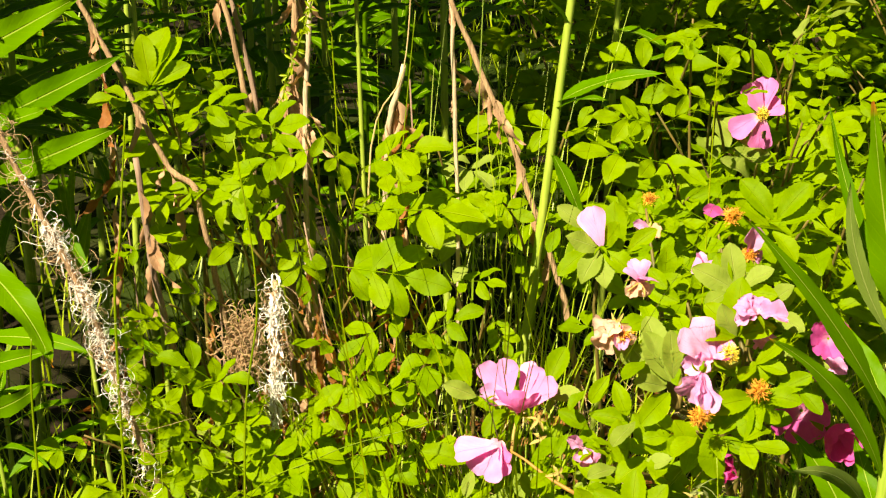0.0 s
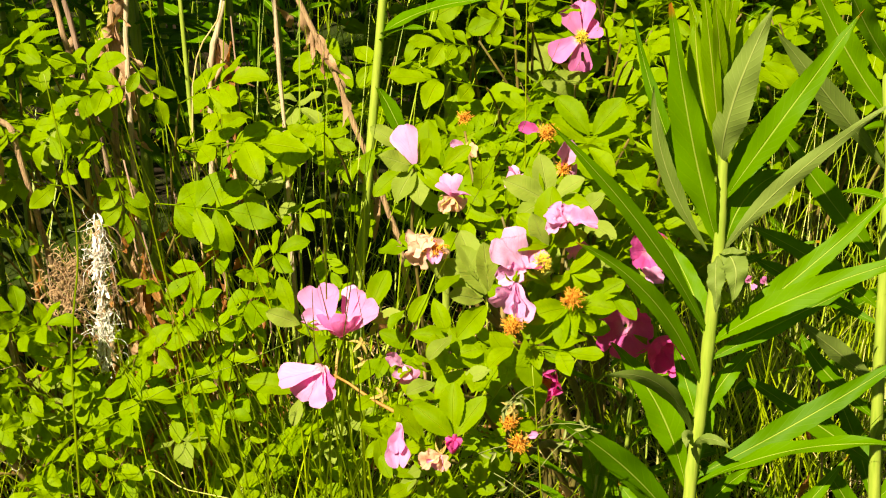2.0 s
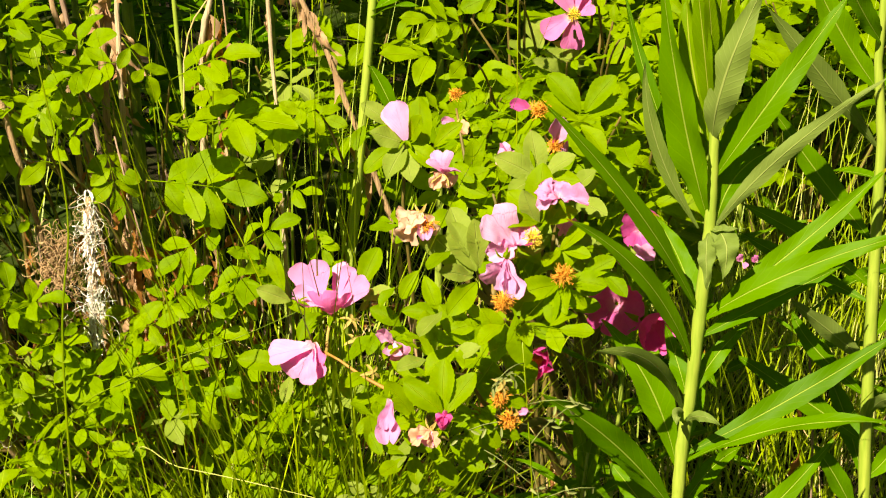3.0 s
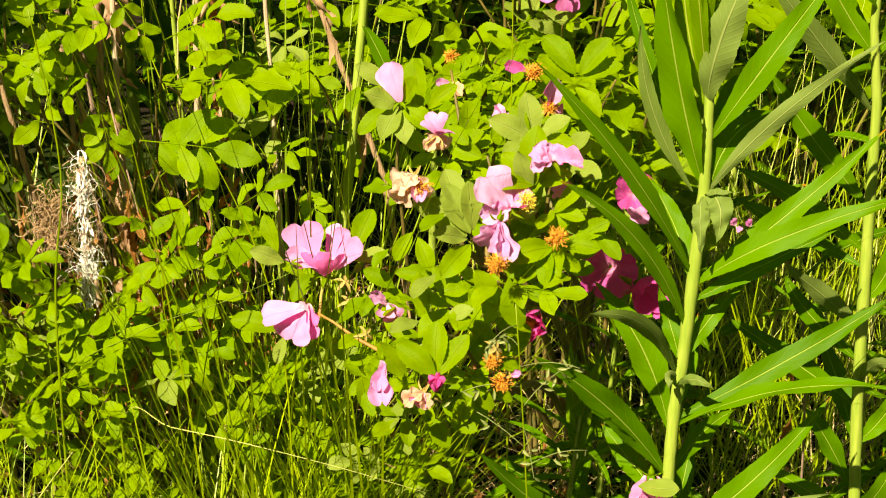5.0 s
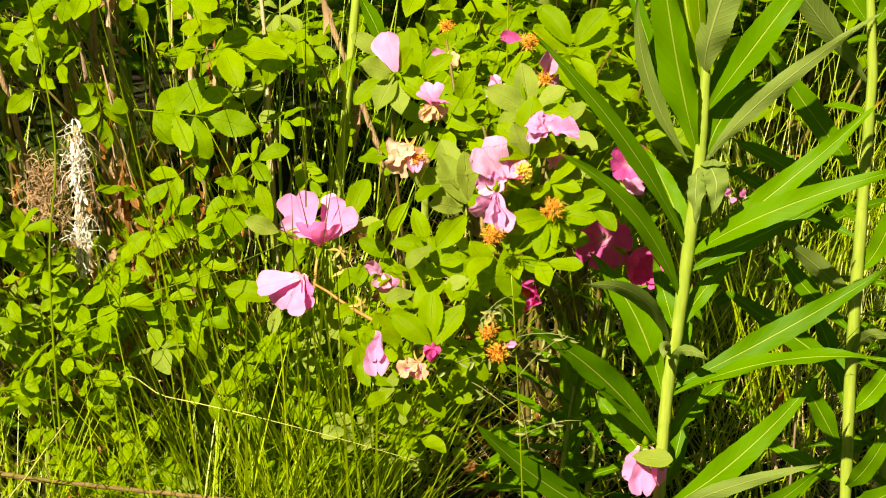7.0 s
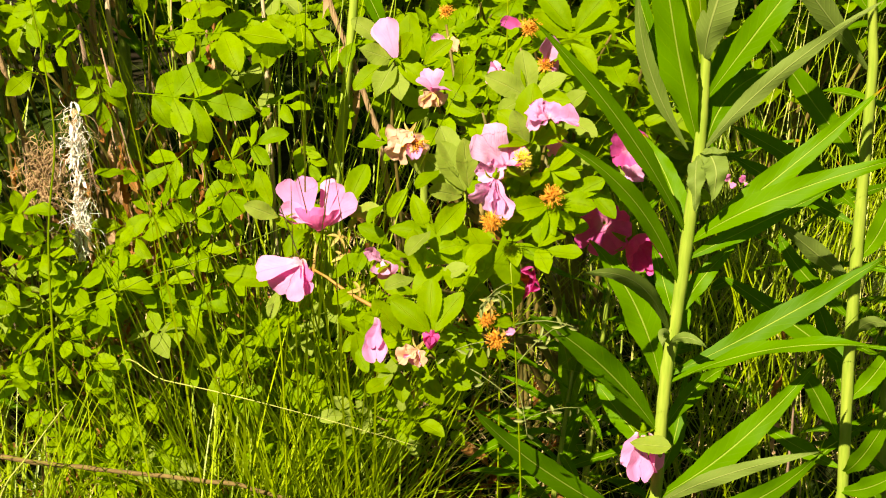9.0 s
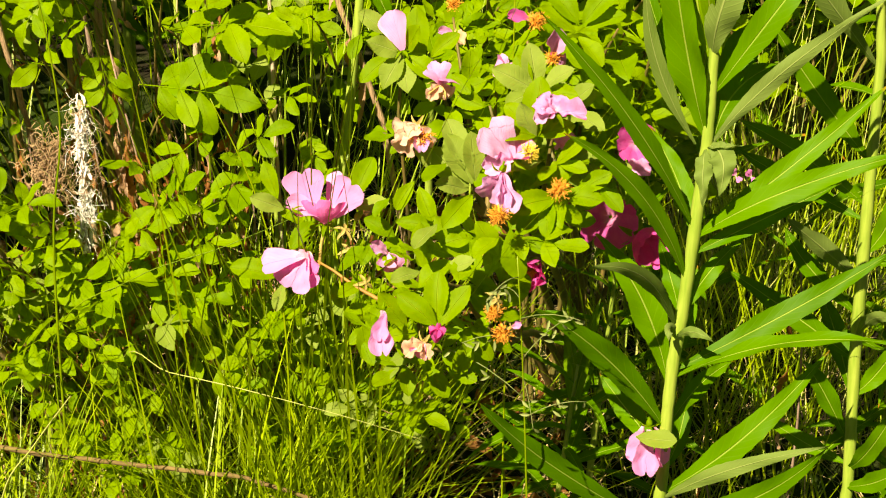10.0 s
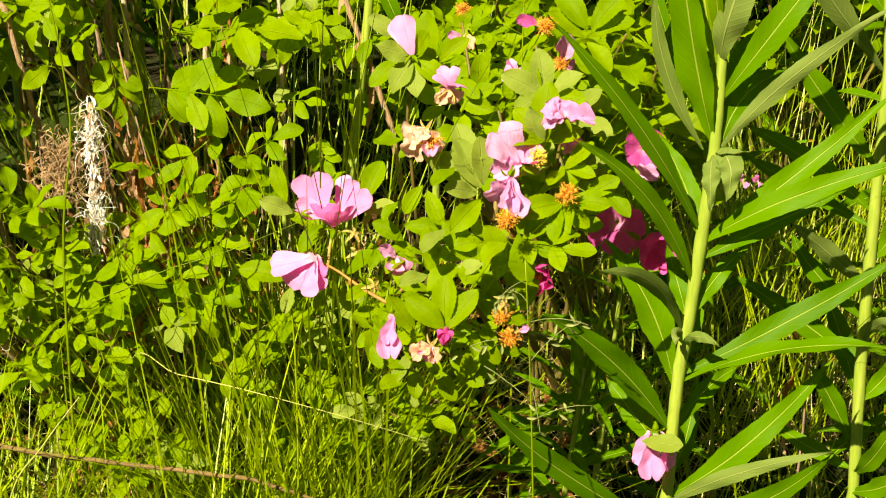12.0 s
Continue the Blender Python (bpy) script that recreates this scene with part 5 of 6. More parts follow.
leaflet(main, (0.022, -0.096, 0.335), (0.029, -0.112, 0.32), YOUNG_LEAF)
leaflet(main, (-0.029, -0.096, 0.313), (-0.037, -0.112, 0.312), PALE_LEAF)
leaflet(main, (-0.035, -0.096, 0.312), (-0.018, -0.112, 0.328), PALE_LEAF)
leaflet(main, (-0.048, -0.096, 0.312), (-0.051, -0.112, 0.339), ROSE_LEAF)
leaflet(main, (-0.052, -0.096, 0.329), (-0.045, -0.112, 0.319), ROSE_LEAF)
leaflet(main, (-0.031, -0.096, 0.326), (-0.014, -0.112, 0.323), YOUNG_LEAF)
leaflet(main, (0.019, -0.086, 0.378), (-0.004, -0.102, 0.407), YOUNG_LEAF)
leaflet(main, (-0.006, -0.086, 0.387), (-0.016, -0.102, 0.401), ROSE_LEAF)
leaflet(main, (-0.011, -0.086, 0.374), (-0.015, -0.102, 0.405), YOUNG_LEAF)
leaflet(main, (0.034, -0.086, 0.385), (0.023, -0.102, 0.408), YOUNG_LEAF)
leaflet(main, (0.042, -0.086, 0.403), (0.046, -0.102, 0.372), ROSE_LEAF)
leaflet(main, (0.035, -0.086, 0.397), (0.019, -0.102, 0.396), YOUNG_LEAF)
leaflet(main, (0.051, -0.086, 0.397), (0.062, -0.102, 0.395), ROSE_LEAF)
leaflet(main, (-0.015, -0.086, 0.373), (-0.031, -0.102, 0.377), PALE_LEAF)
leaflet(main, (-0.002, -0.086, 0.373), (0.018, -0.102, 0.386), PALE_LEAF)
leaflet(main, (-0.004, -0.086, 0.406), (-0.018, -0.102, 0.403), PALE_LEAF)
leaflet(main, (0.071, -0.071, 0.414), (0.086, -0.087, 0.406), ROSE_LEAF)
leaflet(main, (0.068, -0.071, 0.416), (0.063, -0.087, 0.402), ROSE_LEAF)
leaflet(main, (0.071, -0.071, 0.417), (0.044, -0.087, 0.421), ROSE_LEAF)
leaflet(main, (0.059, -0.071, 0.421), (0.042, -0.087, 0.403), ROSE_LEAF)
leaflet(main, (0.084, -0.071, 0.421), (0.103, -0.087, 0.436), ROSE_LEAF)
leaflet(main, (0.098, -0.071, 0.425), (0.11, -0.087, 0.419), ROSE_LEAF)
leaflet(main, (0.077, -0.071, 0.419), (0.07, -0.087, 0.44), YOUNG_LEAF)
leaflet(main, (0.059, -0.066, 0.457), (0.058, -0.082, 0.493), YOUNG_LEAF)
leaflet(main, (0.06, -0.066, 0.457), (0.075, -0.082, 0.483), YOUNG_LEAF)
leaflet(main, (0.059, -0.066, 0.457), (0.04, -0.082, 0.477), YOUNG_LEAF)
leaflet(main, (0.058, -0.066, 0.457), (0.035, -0.082, 0.467), YOUNG_LEAF)
leaflet(main, (0.06, -0.066, 0.457), (0.079, -0.082, 0.468), YOUNG_LEAF)
leaflet(main, (0.071, -0.066, 0.438), (0.087, -0.082, 0.458), YOUNG_LEAF)
leaflet(main, (0.071, -0.066, 0.438), (0.06, -0.082, 0.437), ROSE_LEAF)
leaflet(main, (0.073, -0.066, 0.438), (0.088, -0.082, 0.44), ROSE_LEAF)
leaflet(main, (0.041, -0.066, 0.434), (0.06, -0.082, 0.443), PALE_LEAF)
leaflet(main, (0.057, -0.066, 0.454), (0.048, -0.082, 0.479), PALE_LEAF)
leaflet(main, (0.059, -0.036, 0.476), (0.034, -0.052, 0.493), PALE_LEAF)
leaflet(main, (0.059, -0.036, 0.475), (0.041, -0.052, 0.479), PALE_LEAF)
leaflet(main, (0.06, -0.036, 0.476), (0.055, -0.052, 0.505), PALE_LEAF)
leaflet(main, (0.061, -0.036, 0.476), (0.079, -0.052, 0.494), PALE_LEAF)
leaflet(main, (0.063, -0.036, 0.475), (0.082, -0.052, 0.479), YOUNG_LEAF)
leaflet(main, (0.081, -0.036, 0.461), (0.096, -0.052, 0.475), PALE_LEAF)
leaflet(main, (0.083, -0.036, 0.462), (0.099, -0.052, 0.46), PALE_LEAF)
leaflet(main, (0.079, -0.036, 0.464), (0.091, -0.052, 0.483), PALE_LEAF)
leaflet(main, (0.056, -0.036, 0.476), (0.046, -0.052, 0.497), YOUNG_LEAF)
leaflet(main, (-0.009, 0.024, 0.448), (-0.025, 0.008, 0.465), ROSE_LEAF)
leaflet(main, (-0.005, 0.024, 0.446), (-0.019, 0.008, 0.443), ROSE_LEAF)
leaflet(main, (0.002, 0.024, 0.454), (0.023, 0.008, 0.452), ROSE_LEAF)
leaflet(main, (0.006, 0.024, 0.45), (0.027, 0.008, 0.464), YOUNG_LEAF)
leaflet(main, (0.002, 0.024, 0.443), (0.01, 0.008, 0.437), ROSE_LEAF)
leaflet(main, (0.006, 0.024, 0.467), (0.016, 0.008, 0.46), YOUNG_LEAF)
leaflet(main, (0.017, 0.024, 0.457), (0.019, 0.008, 0.482), ROSE_LEAF)
leaflet(main, (-0.032, 0.024, 0.481), (-0.054, 0.008, 0.468), YOUNG_LEAF)
leaflet(main, (-0.031, 0.024, 0.479), (-0.01, 0.008, 0.476), ROSE_LEAF)
leaflet(main, (-0.016, 0.024, 0.47), (-0.018, 0.008, 0.509), ROSE_LEAF)
leaflet(main, (-0.008, 0.024, 0.478), (0.008, 0.008, 0.496), YOUNG_LEAF)
leaflet(main, (-0.007, 0.024, 0.475), (0.006, 0.008, 0.485), ROSE_LEAF)
leaflet(main, (-0.035, 0.024, 0.494), (-0.053, 0.008, 0.511), PALE_LEAF)
leaflet(main, (-0.054, 0.024, 0.494), (-0.061, 0.008, 0.484), ROSE_LEAF)
leaflet(main, (0.016, -0.066, 0.423), (-0.007, -0.082, 0.447), PALE_LEAF)
leaflet(main, (0.018, -0.066, 0.425), (0.004, -0.082, 0.456), PALE_LEAF)
leaflet(main, (0.02, -0.066, 0.427), (0.018, -0.082, 0.458), PALE_LEAF)
leaflet(main, (0.016, -0.066, 0.421), (-0.003, -0.082, 0.432), PALE_LEAF)
leaflet(main, (0.018, -0.066, 0.417), (0.002, -0.082, 0.409), ROSE_LEAF)
leaflet(main, (0.013, -0.066, 0.435), (0.005, -0.082, 0.466), PALE_LEAF)
leaflet(main, (-0.009, -0.066, 0.435), (-0.015, -0.082, 0.456), PALE_LEAF)
leaflet(main, (0.002, -0.066, 0.439), (-0.012, -0.082, 0.438), ROSE_LEAF)
leaflet(main, (-0.061, 0.024, 0.376), (-0.05, 0.008, 0.404), ROSE_LEAF)
leaflet(main, (-0.063, 0.024, 0.37), (-0.039, 0.008, 0.38), PALE_LEAF)
leaflet(main, (-0.11, 0.024, 0.368), (-0.13, 0.008, 0.38), PALE_LEAF)
leaflet(main, (-0.114, 0.024, 0.376), (-0.123, 0.008, 0.4), ROSE_LEAF)
leaflet(main, (-0.087, 0.024, 0.359), (-0.104, 0.008, 0.354), ROSE_LEAF)
leaflet(main, (-0.116, 0.024, 0.316), (-0.146, 0.008, 0.331), ROSE_LEAF)
leaflet(main, (-0.113, 0.024, 0.311), (-0.117, 0.008, 0.3), PALE_LEAF)
leaflet(main, (-0.091, 0.024, 0.308), (-0.096, 0.008, 0.3), ROSE_LEAF)
leaflet(main, (-0.078, 0.024, 0.312), (-0.072, 0.008, 0.3), ROSE_LEAF)
leaflet(main, (-0.056, 0.024, 0.368), (-0.06, 0.008, 0.365), PALE_LEAF)
leaflet(main, (-0.096, 0.024, 0.356), (-0.11, 0.008, 0.369), ROSE_LEAF)
leaflet(main, (-0.019, -0.026, 0.41), (-0.032, -0.042, 0.396), ROSE_LEAF)
leaflet(main, (-0.016, -0.026, 0.406), (-0.008, -0.042, 0.392), ROSE_LEAF)
leaflet(main, (-0.032, -0.026, 0.381), (-0.008, -0.042, 0.384), YOUNG_LEAF)
leaflet(main, (-0.047, -0.026, 0.366), (-0.054, -0.042, 0.357), ROSE_LEAF)
leaflet(main, (-0.032, -0.026, 0.37), (-0.05, -0.042, 0.385), ROSE_LEAF)
leaflet(main, (-0.025, -0.026, 0.349), (-0.035, -0.042, 0.369), ROSE_LEAF)
leaflet(main, (-0.07, -0.026, 0.345), (-0.054, -0.042, 0.365), ROSE_LEAF)
leaflet(main, (-0.035, -0.026, 0.398), (-0.046, -0.042, 0.393), ROSE_LEAF)
leaflet(main, (-0.055, -0.026, 0.336), (-0.069, -0.042, 0.336), ROSE_LEAF)
leaflet(main, (-0.04, -0.026, 0.345), (-0.024, -0.042, 0.34), YOUNG_LEAF)
leaflet(main, (-0.048, -0.026, 0.319), (-0.066, -0.042, 0.319), ROSE_LEAF)
leaflet(main, (-0.036, -0.026, 0.328), (-0.051, -0.042, 0.306), ROSE_LEAF)
v_, f_, uv_ = tube([Vector(p) - main.location for p in ((-0.086, -0.012, 0.346), (-0.075, -0.018, 0.342), (-0.06, -0.03, 0.336), (-0.044, -0.04, 0.331), (-0.025, -0.04, 0.32))], [0.0008, 0.001, 0.0012, 0.0014, 0.0015], 7)
put("cane", mesh_of("cane", v_, f_, RUST_CANE), main, None, "rust-brown flower stalk")
v_, f_, uv_ = tube([Vector(p) - main.location for p in ((-0.084, -0.014, 0.343), (-0.083, -0.006, 0.355), (-0.08, 0.0, 0.37))], [0.0012, 0.0011, 0.001], 7)
put("cane", mesh_of("cane", v_, f_, DRY_SEPAL), main, None, "tan flower stalk")

back = rose_bush((0.1, 0.32, 0.0), [(0.1, 0.245, 0.50), (0.02, 0.28, 0.50), (0.16, 0.3, 0.5), (0.06, 0.22, 0.44), (0.14, 0.22, 0.43), (0.2, 0.3, 0.44), (0.0, 0.25, 0.42), (0.1, 0.2, 0.38), (0.24, 0.35, 0.5), (0.05, 0.35, 0.56), (0.15, 0.4, 0.56), (0.18, 0.22, 0.36), (0.13, 0.17, 0.45), (0.17, 0.18, 0.48), (0.09, 0.17, 0.46), (0.05, 0.19, 0.49), (0.2, 0.2, 0.5), (0.13, 0.22, 0.52)],
                 "wild rose bush with an open pink flower", leaf_size=0.072, per_cane=3, split=True, seed=5, start=0.6, rosette=1, group="", young=0.45)
leaflet(back, (0.094, 0.084, 0.481), (0.074, 0.068, 0.51), ROSE_LEAF)
leaflet(back, (0.097, 0.084, 0.481), (0.115, 0.068, 0.508), ROSE_LEAF)
leaflet(back, (0.099, 0.084, 0.478), (0.124, 0.068, 0.492), ROSE_LEAF)
leaflet(back, (0.092, 0.084, 0.476), (0.069, 0.068, 0.495), ROSE_LEAF)
leaflet(back, (0.094, 0.084, 0.472), (0.11, 0.068, 0.463), ROSE_LEAF)
leaflet(back, (0.086, 0.084, 0.466), (0.095, 0.068, 0.456), ROSE_LEAF)
leaflet(back, (0.086, 0.084, 0.466), (0.066, 0.068, 0.482), ROSE_LEAF)
frond(back, (0.024, 0.172, 0.492), (-0.04, 0.15, 0.516), YOUNG_LEAF)
frond(back, (0.018, 0.172, 0.523), (-0.026, 0.15, 0.538), YOUNG_LEAF)
frond(back, (0.01, 0.172, 0.531), (0.01, 0.15, 0.561), ROSE_LEAF)
frond(back, (0.055, 0.172, 0.541), (0.022, 0.15, 0.557), YOUNG_LEAF)
frond(back, (0.055, 0.172, 0.541), (0.061, 0.15, 0.578), YOUNG_LEAF)
frond(back, (0.059, 0.172, 0.541), (0.087, 0.15, 0.56), ROSE_LEAF)
frond(back, (0.033, 0.172, 0.475), (-0.008, 0.15, 0.476), ROSE_LEAF)
frond(back, (0.041, 0.172, 0.466), (0.07, 0.15, 0.496), ROSE_LEAF)
frond(back, (0.09, 0.172, 0.493), (0.114, 0.15, 0.505), ROSE_LEAF)
frond(back, (0.012, 0.172, 0.452), (0.047, 0.15, 0.456), YOUNG_LEAF)
frond(back, (0.118, 0.232, 0.546), (0.151, 0.21, 0.558), ROSE_LEAF)
frond(back, (0.115, 0.232, 0.533), (0.141, 0.21, 0.52), YOUNG_LEAF)
frond(back, (0.134, 0.232, 0.493), (0.162, 0.21, 0.51), ROSE_LEAF)
frond(back, (0.125, 0.232, 0.577), (0.157, 0.21, 0.588), YOUNG_LEAF)
frond(back, (0.087, 0.232, 0.577), (0.072, 0.21, 0.56), ROSE_LEAF)
frond(back, (0.1, 0.232, 0.568), (0.125, 0.21, 0.565), ROSE_LEAF)
frond(back, (0.158, 0.232, 0.456), (0.181, 0.21, 0.479), ROSE_LEAF)
frond(back, (0.154, 0.232, 0.516), (0.181, 0.21, 0.54), YOUNG_LEAF)
frond(back, (0.053, 0.232, 0.577), (0.023, 0.21, 0.569), ROSE_LEAF)
frond(back, (0.092, 0.232, 0.483), (0.06, 0.21, 0.476), YOUNG_LEAF)
open_rose = posed_rose(back, (0.098, 0.235, 0.513), (0.15, -0.9, 0.35), 0.018, [
    ((-0.42, -0.15, 0.88), (0.25, -0.9, 0.3), 0.027, 7), ((0.12, 0.2, 0.95), (-0.3, -0.9, 0.2), 0.029, 7), ((0.8, 0.3, 0.3), (-0.5, -0.8, 0.3), 0.018, 0),
    ((-0.82, -0.25, -0.45), (0.1, -0.85, 0.5), 0.028, 7), ((-0.02, -0.2, -0.95), (0.1, -0.9, 0.1), 0.029, 7)], PETAL_ROSE, "fully open pink wild rose with yellow stamens")
put("stamen_tuft", STAMEN_MESH, open_rose)
v_, f_, uv_ = tube(arc((0.0, -0.08, 0.5), (-0.003, -0.122, 0.51), (0, 0, -0.006), 5), 0.0012, 6)
put("cane", mesh_of("cane", v_, f_, ROSE_CANE), back)

left_bush = rose_bush((-0.25, 0.27, 0.0), [(-0.26, 0.22, 0.455), (-0.22, 0.2, 0.44), (-0.185, 0.2, 0.44), (-0.31, 0.21, 0.46), (-0.215, 0.16, 0.385), (-0.35, 0.2, 0.45), (-0.205, 0.16, 0.345), (-0.21, 0.17, 0.3), (-0.31, 0.22, 0.5), (-0.37, 0.198, 0.53), (-0.3, 0.18, 0.425), (-0.128, 0.190, 0.383), (-0.141, 0.170, 0.356)],
          "leafy green wild rose bush without flowers", leaf_size=0.07, per_cane=0, split=True, seed=8, start=0.8, rosette=1, young=0.45)
for p, way in (((0.231, 0.2, 0.319), (-0.3, -0.8, 0.4)), ((0.243, 0.2, 0.318), (0.3, -0.8, 0.3))):
    posed_rose(back, p, way, 0.007, [((-0.5, -0.3, 0.8), (0, -0.9, 0.4), 0.007, 5), ((0.5, -0.3, -0.6), (0, -0.9, 0.4), 0.006, 0)], PETAL_ROSE, "small pink blossom in the grass")
rose_bush((-0.3, 0.26, 0.0), [(-0.4, 0.19, 0.27), (-0.33, 0.17, 0.25), (-0.27, 0.13, 0.25), (-0.22, 0.14, 0.24),  (-0.44, 0.18, 0.25), (-0.37, 0.14, 0.22), (-0.3, 0.12, 0.2)],
          "low green wild rose shoots in the grass", leaf_size=0.058, per_cane=1, split=True, seed=9, start=0.7, rosette=2, young=0.5)
low_left = rose_bush((-0.25, 0.28, 0.0), [(-0.38, 0.15, 0.19), (-0.31, 0.13, 0.18), (-0.25, 0.14, 0.18), (-0.12, 0.16, 0.12), (-0.34, 0.2, 0.2), (-0.2, 0.2, 0.2), (-0.09, 0.18, 0.16)],
          "low green wild rose shoots in the grass", leaf_size=0.05, per_cane=1, split=True, seed=10, start=0.7, rosette=1, young=0.4)
frond(left_bush, (-0.228, 0.162, 0.41), (-0.143, 0.14, 0.41), ROSE_LEAF)
frond(left_bush, (-0.169, 0.162, 0.379), (-0.222, 0.14, 0.349), ROSE_LEAF)
frond(left_bush, (-0.257, 0.162, 0.442), (-0.245, 0.14, 0.391), ROSE_LEAF)
frond(left_bush, (-0.205, 0.162, 0.453), (-0.118, 0.14, 0.472), YOUNG_LEAF)
frond(left_bush, (-0.237, 0.162, 0.521), (-0.207, 0.14, 0.486), YOUNG_LEAF)
frond(left_bush, (-0.204, 0.162, 0.488), (-0.146, 0.14, 0.524), YOUNG_LEAF)
frond(left_bush, (-0.237, 0.162, 0.504), (-0.293, 0.14, 0.5), ROSE_LEAF)
frond(left_bush, (-0.281, 0.162, 0.491), (-0.317, 0.14, 0.453), ROSE_LEAF)
frond(left_bush, (-0.327, 0.162, 0.47), (-0.372, 0.14, 0.461), YOUNG_LEAF)
frond(left_bush, (-0.343, 0.162, 0.519), (-0.294, 0.14, 0.556), ROSE_LEAF)
frond(left_bush, (-0.271, 0.162, 0.516), (-0.31, 0.14, 0.541), YOUNG_LEAF)
frond(left_bush, (-0.363, 0.162, 0.426), (-0.39, 0.14, 0.425), ROSE_LEAF)
frond(left_bush, (-0.357, 0.162, 0.375), (-0.391, 0.14, 0.362), YOUNG_LEAF)
frond(left_bush, (-0.301, 0.162, 0.432), (-0.265, 0.14, 0.465), ROSE_LEAF)
frond(left_bush, (-0.315, 0.162, 0.375), (-0.342, 0.14, 0.403), ROSE_LEAF)
frond(left_bush, (-0.181, 0.162, 0.331), (-0.241, 0.14, 0.31), ROSE_LEAF)
frond(left_bush, (-0.19, 0.162, 0.321), (-0.149, 0.14, 0.313), ROSE_LEAF)
frond(left_bush, (-0.106, 0.162, 0.371), (-0.092, 0.14, 0.35), ROSE_LEAF)
frond(left_bush, (-0.137, 0.162, 0.398), (-0.099, 0.14, 0.412), ROSE_LEAF)
frond(left_bush, (-0.115, 0.162, 0.467), (-0.078, 0.14, 0.46), YOUNG_LEAF)
frond(left_bush, (-0.098, 0.162, 0.463), (-0.143, 0.14, 0.452), YOUNG_LEAF)
frond(low_left, (-0.337, 0.152, 0.312), (-0.4, 0.13, 0.317), ROSE_LEAF)
frond(low_left, (-0.374, 0.152, 0.291), (-0.346, 0.13, 0.265), YOUNG_LEAF)
frond(low_left, (-0.32, 0.152, 0.283), (-0.349, 0.13, 0.248), ROSE_LEAF)
frond(low_left, (-0.281, 0.152, 0.254), (-0.243, 0.13, 0.249), YOUNG_LEAF)
frond(low_left, (-0.271, 0.152, 0.284), (-0.227, 0.13, 0.272), ROSE_LEAF)
frond(low_left, (-0.308, 0.152, 0.253), (-0.344, 0.13, 0.225), ROSE_LEAF)
frond(low_left, (-0.378, 0.152, 0.231), (-0.329, 0.13, 0.22), YOUNG_LEAF)
frond(low_left, (-0.293, 0.122, 0.255), (-0.226, 0.1, 0.287), ROSE_LEAF)
frond(low_left, (-0.325, 0.122, 0.235), (-0.343, 0.1, 0.277), ROSE_LEAF)
frond(low_left, (-0.24, 0.122, 0.235), (-0.273, 0.1, 0.26), ROSE_LEAF)
frond(low_left, (-0.228, 0.122, 0.255), (-0.178, 0.1, 0.239), YOUNG_LEAF)
frond(low_left, (-0.211, 0.122, 0.242), (-0.168, 0.1, 0.267), ROSE_LEAF)
frond(low_left, (-0.147, 0.122, 0.22), (-0.11, 0.1, 0.255), ROSE_LEAF)
frond(low_left, (-0.17, 0.122, 0.235), (-0.139, 0.1, 0.216), YOUNG_LEAF)
frond(low_left, (-0.235, 0.122, 0.215), (-0.273, 0.1, 0.196), ROSE_LEAF)
frond(low_left, (-0.201, 0.122, 0.205), (-0.153, 0.1, 0.188), YOUNG_LEAF)
frond(low_left, (-0.173, 0.122, 0.19), (-0.141, 0.1, 0.171), ROSE_LEAF)
frond(low_left, (-0.222, 0.122, 0.175), (-0.253, 0.1, 0.142), YOUNG_LEAF)
frond(low_left, (-0.299, 0.122, 0.206), (-0.339, 0.1, 0.189), ROSE_LEAF)
frond(low_left, (-0.283, 0.122, 0.17), (-0.322, 0.1, 0.167), ROSE_LEAF)
frond(low_left, (-0.124, 0.122, 0.19), (-0.086, 0.1, 0.178), YOUNG_LEAF)
frond(low_left, (-0.303, 0.122, 0.235), (-0.267, 0.1, 0.225), ROSE_LEAF)
frond(low_left, (-0.311, 0.122, 0.264), (-0.333, 0.1, 0.298), YOUNG_LEAF)
frond(low_left, (-0.272, 0.122, 0.288), (-0.299, 0.1, 0.276), ROSE_LEAF)
frond(low_left, (-0.338, 0.122, 0.196), (-0.302, 0.1, 0.238), YOUNG_LEAF)
frond(low_left, (-0.341, 0.142, 0.355), (-0.373, 0.12, 0.39), YOUNG_LEAF)
frond(low_left, (-0.355, 0.142, 0.336), (-0.385, 0.12, 0.365), ROSE_LEAF)
frond(low_left, (-0.312, 0.142, 0.312), (-0.348, 0.12, 0.355), ROSE_LEAF)
frond(low_left, (-0.304, 0.142, 0.298), (-0.329, 0.12, 0.328), YOUNG_LEAF)
frond(low_left, (-0.337, 0.142, 0.273), (-0.368, 0.12, 0.303), ROSE_LEAF)
frond(low_left, (-0.297, 0.142, 0.264), (-0.315, 0.12, 0.308), YOUNG_LEAF)
frond(low_left, (-0.243, 0.142, 0.265), (-0.199, 0.12, 0.298), ROSE_LEAF)
frond(low_left, (-0.219, 0.142, 0.31), (-0.188, 0.12, 0.354), ROSE_LEAF)
frond(low_left, (-0.207, 0.142, 0.276), (-0.164, 0.12, 0.309), YOUNG_LEAF)
frond(low_left, (-0.262, 0.142, 0.235), (-0.298, 0.12, 0.259), ROSE_LEAF)
frond(low_left, (-0.181, 0.142, 0.252), (-0.138, 0.12, 0.285), ROSE_LEAF)
frond(low_left, (-0.226, 0.142, 0.231), (-0.188, 0.12, 0.265), YOUNG_LEAF)
frond(low_left, (-0.356, 0.142, 0.257), (-0.384, 0.12, 0.281), ROSE_LEAF)
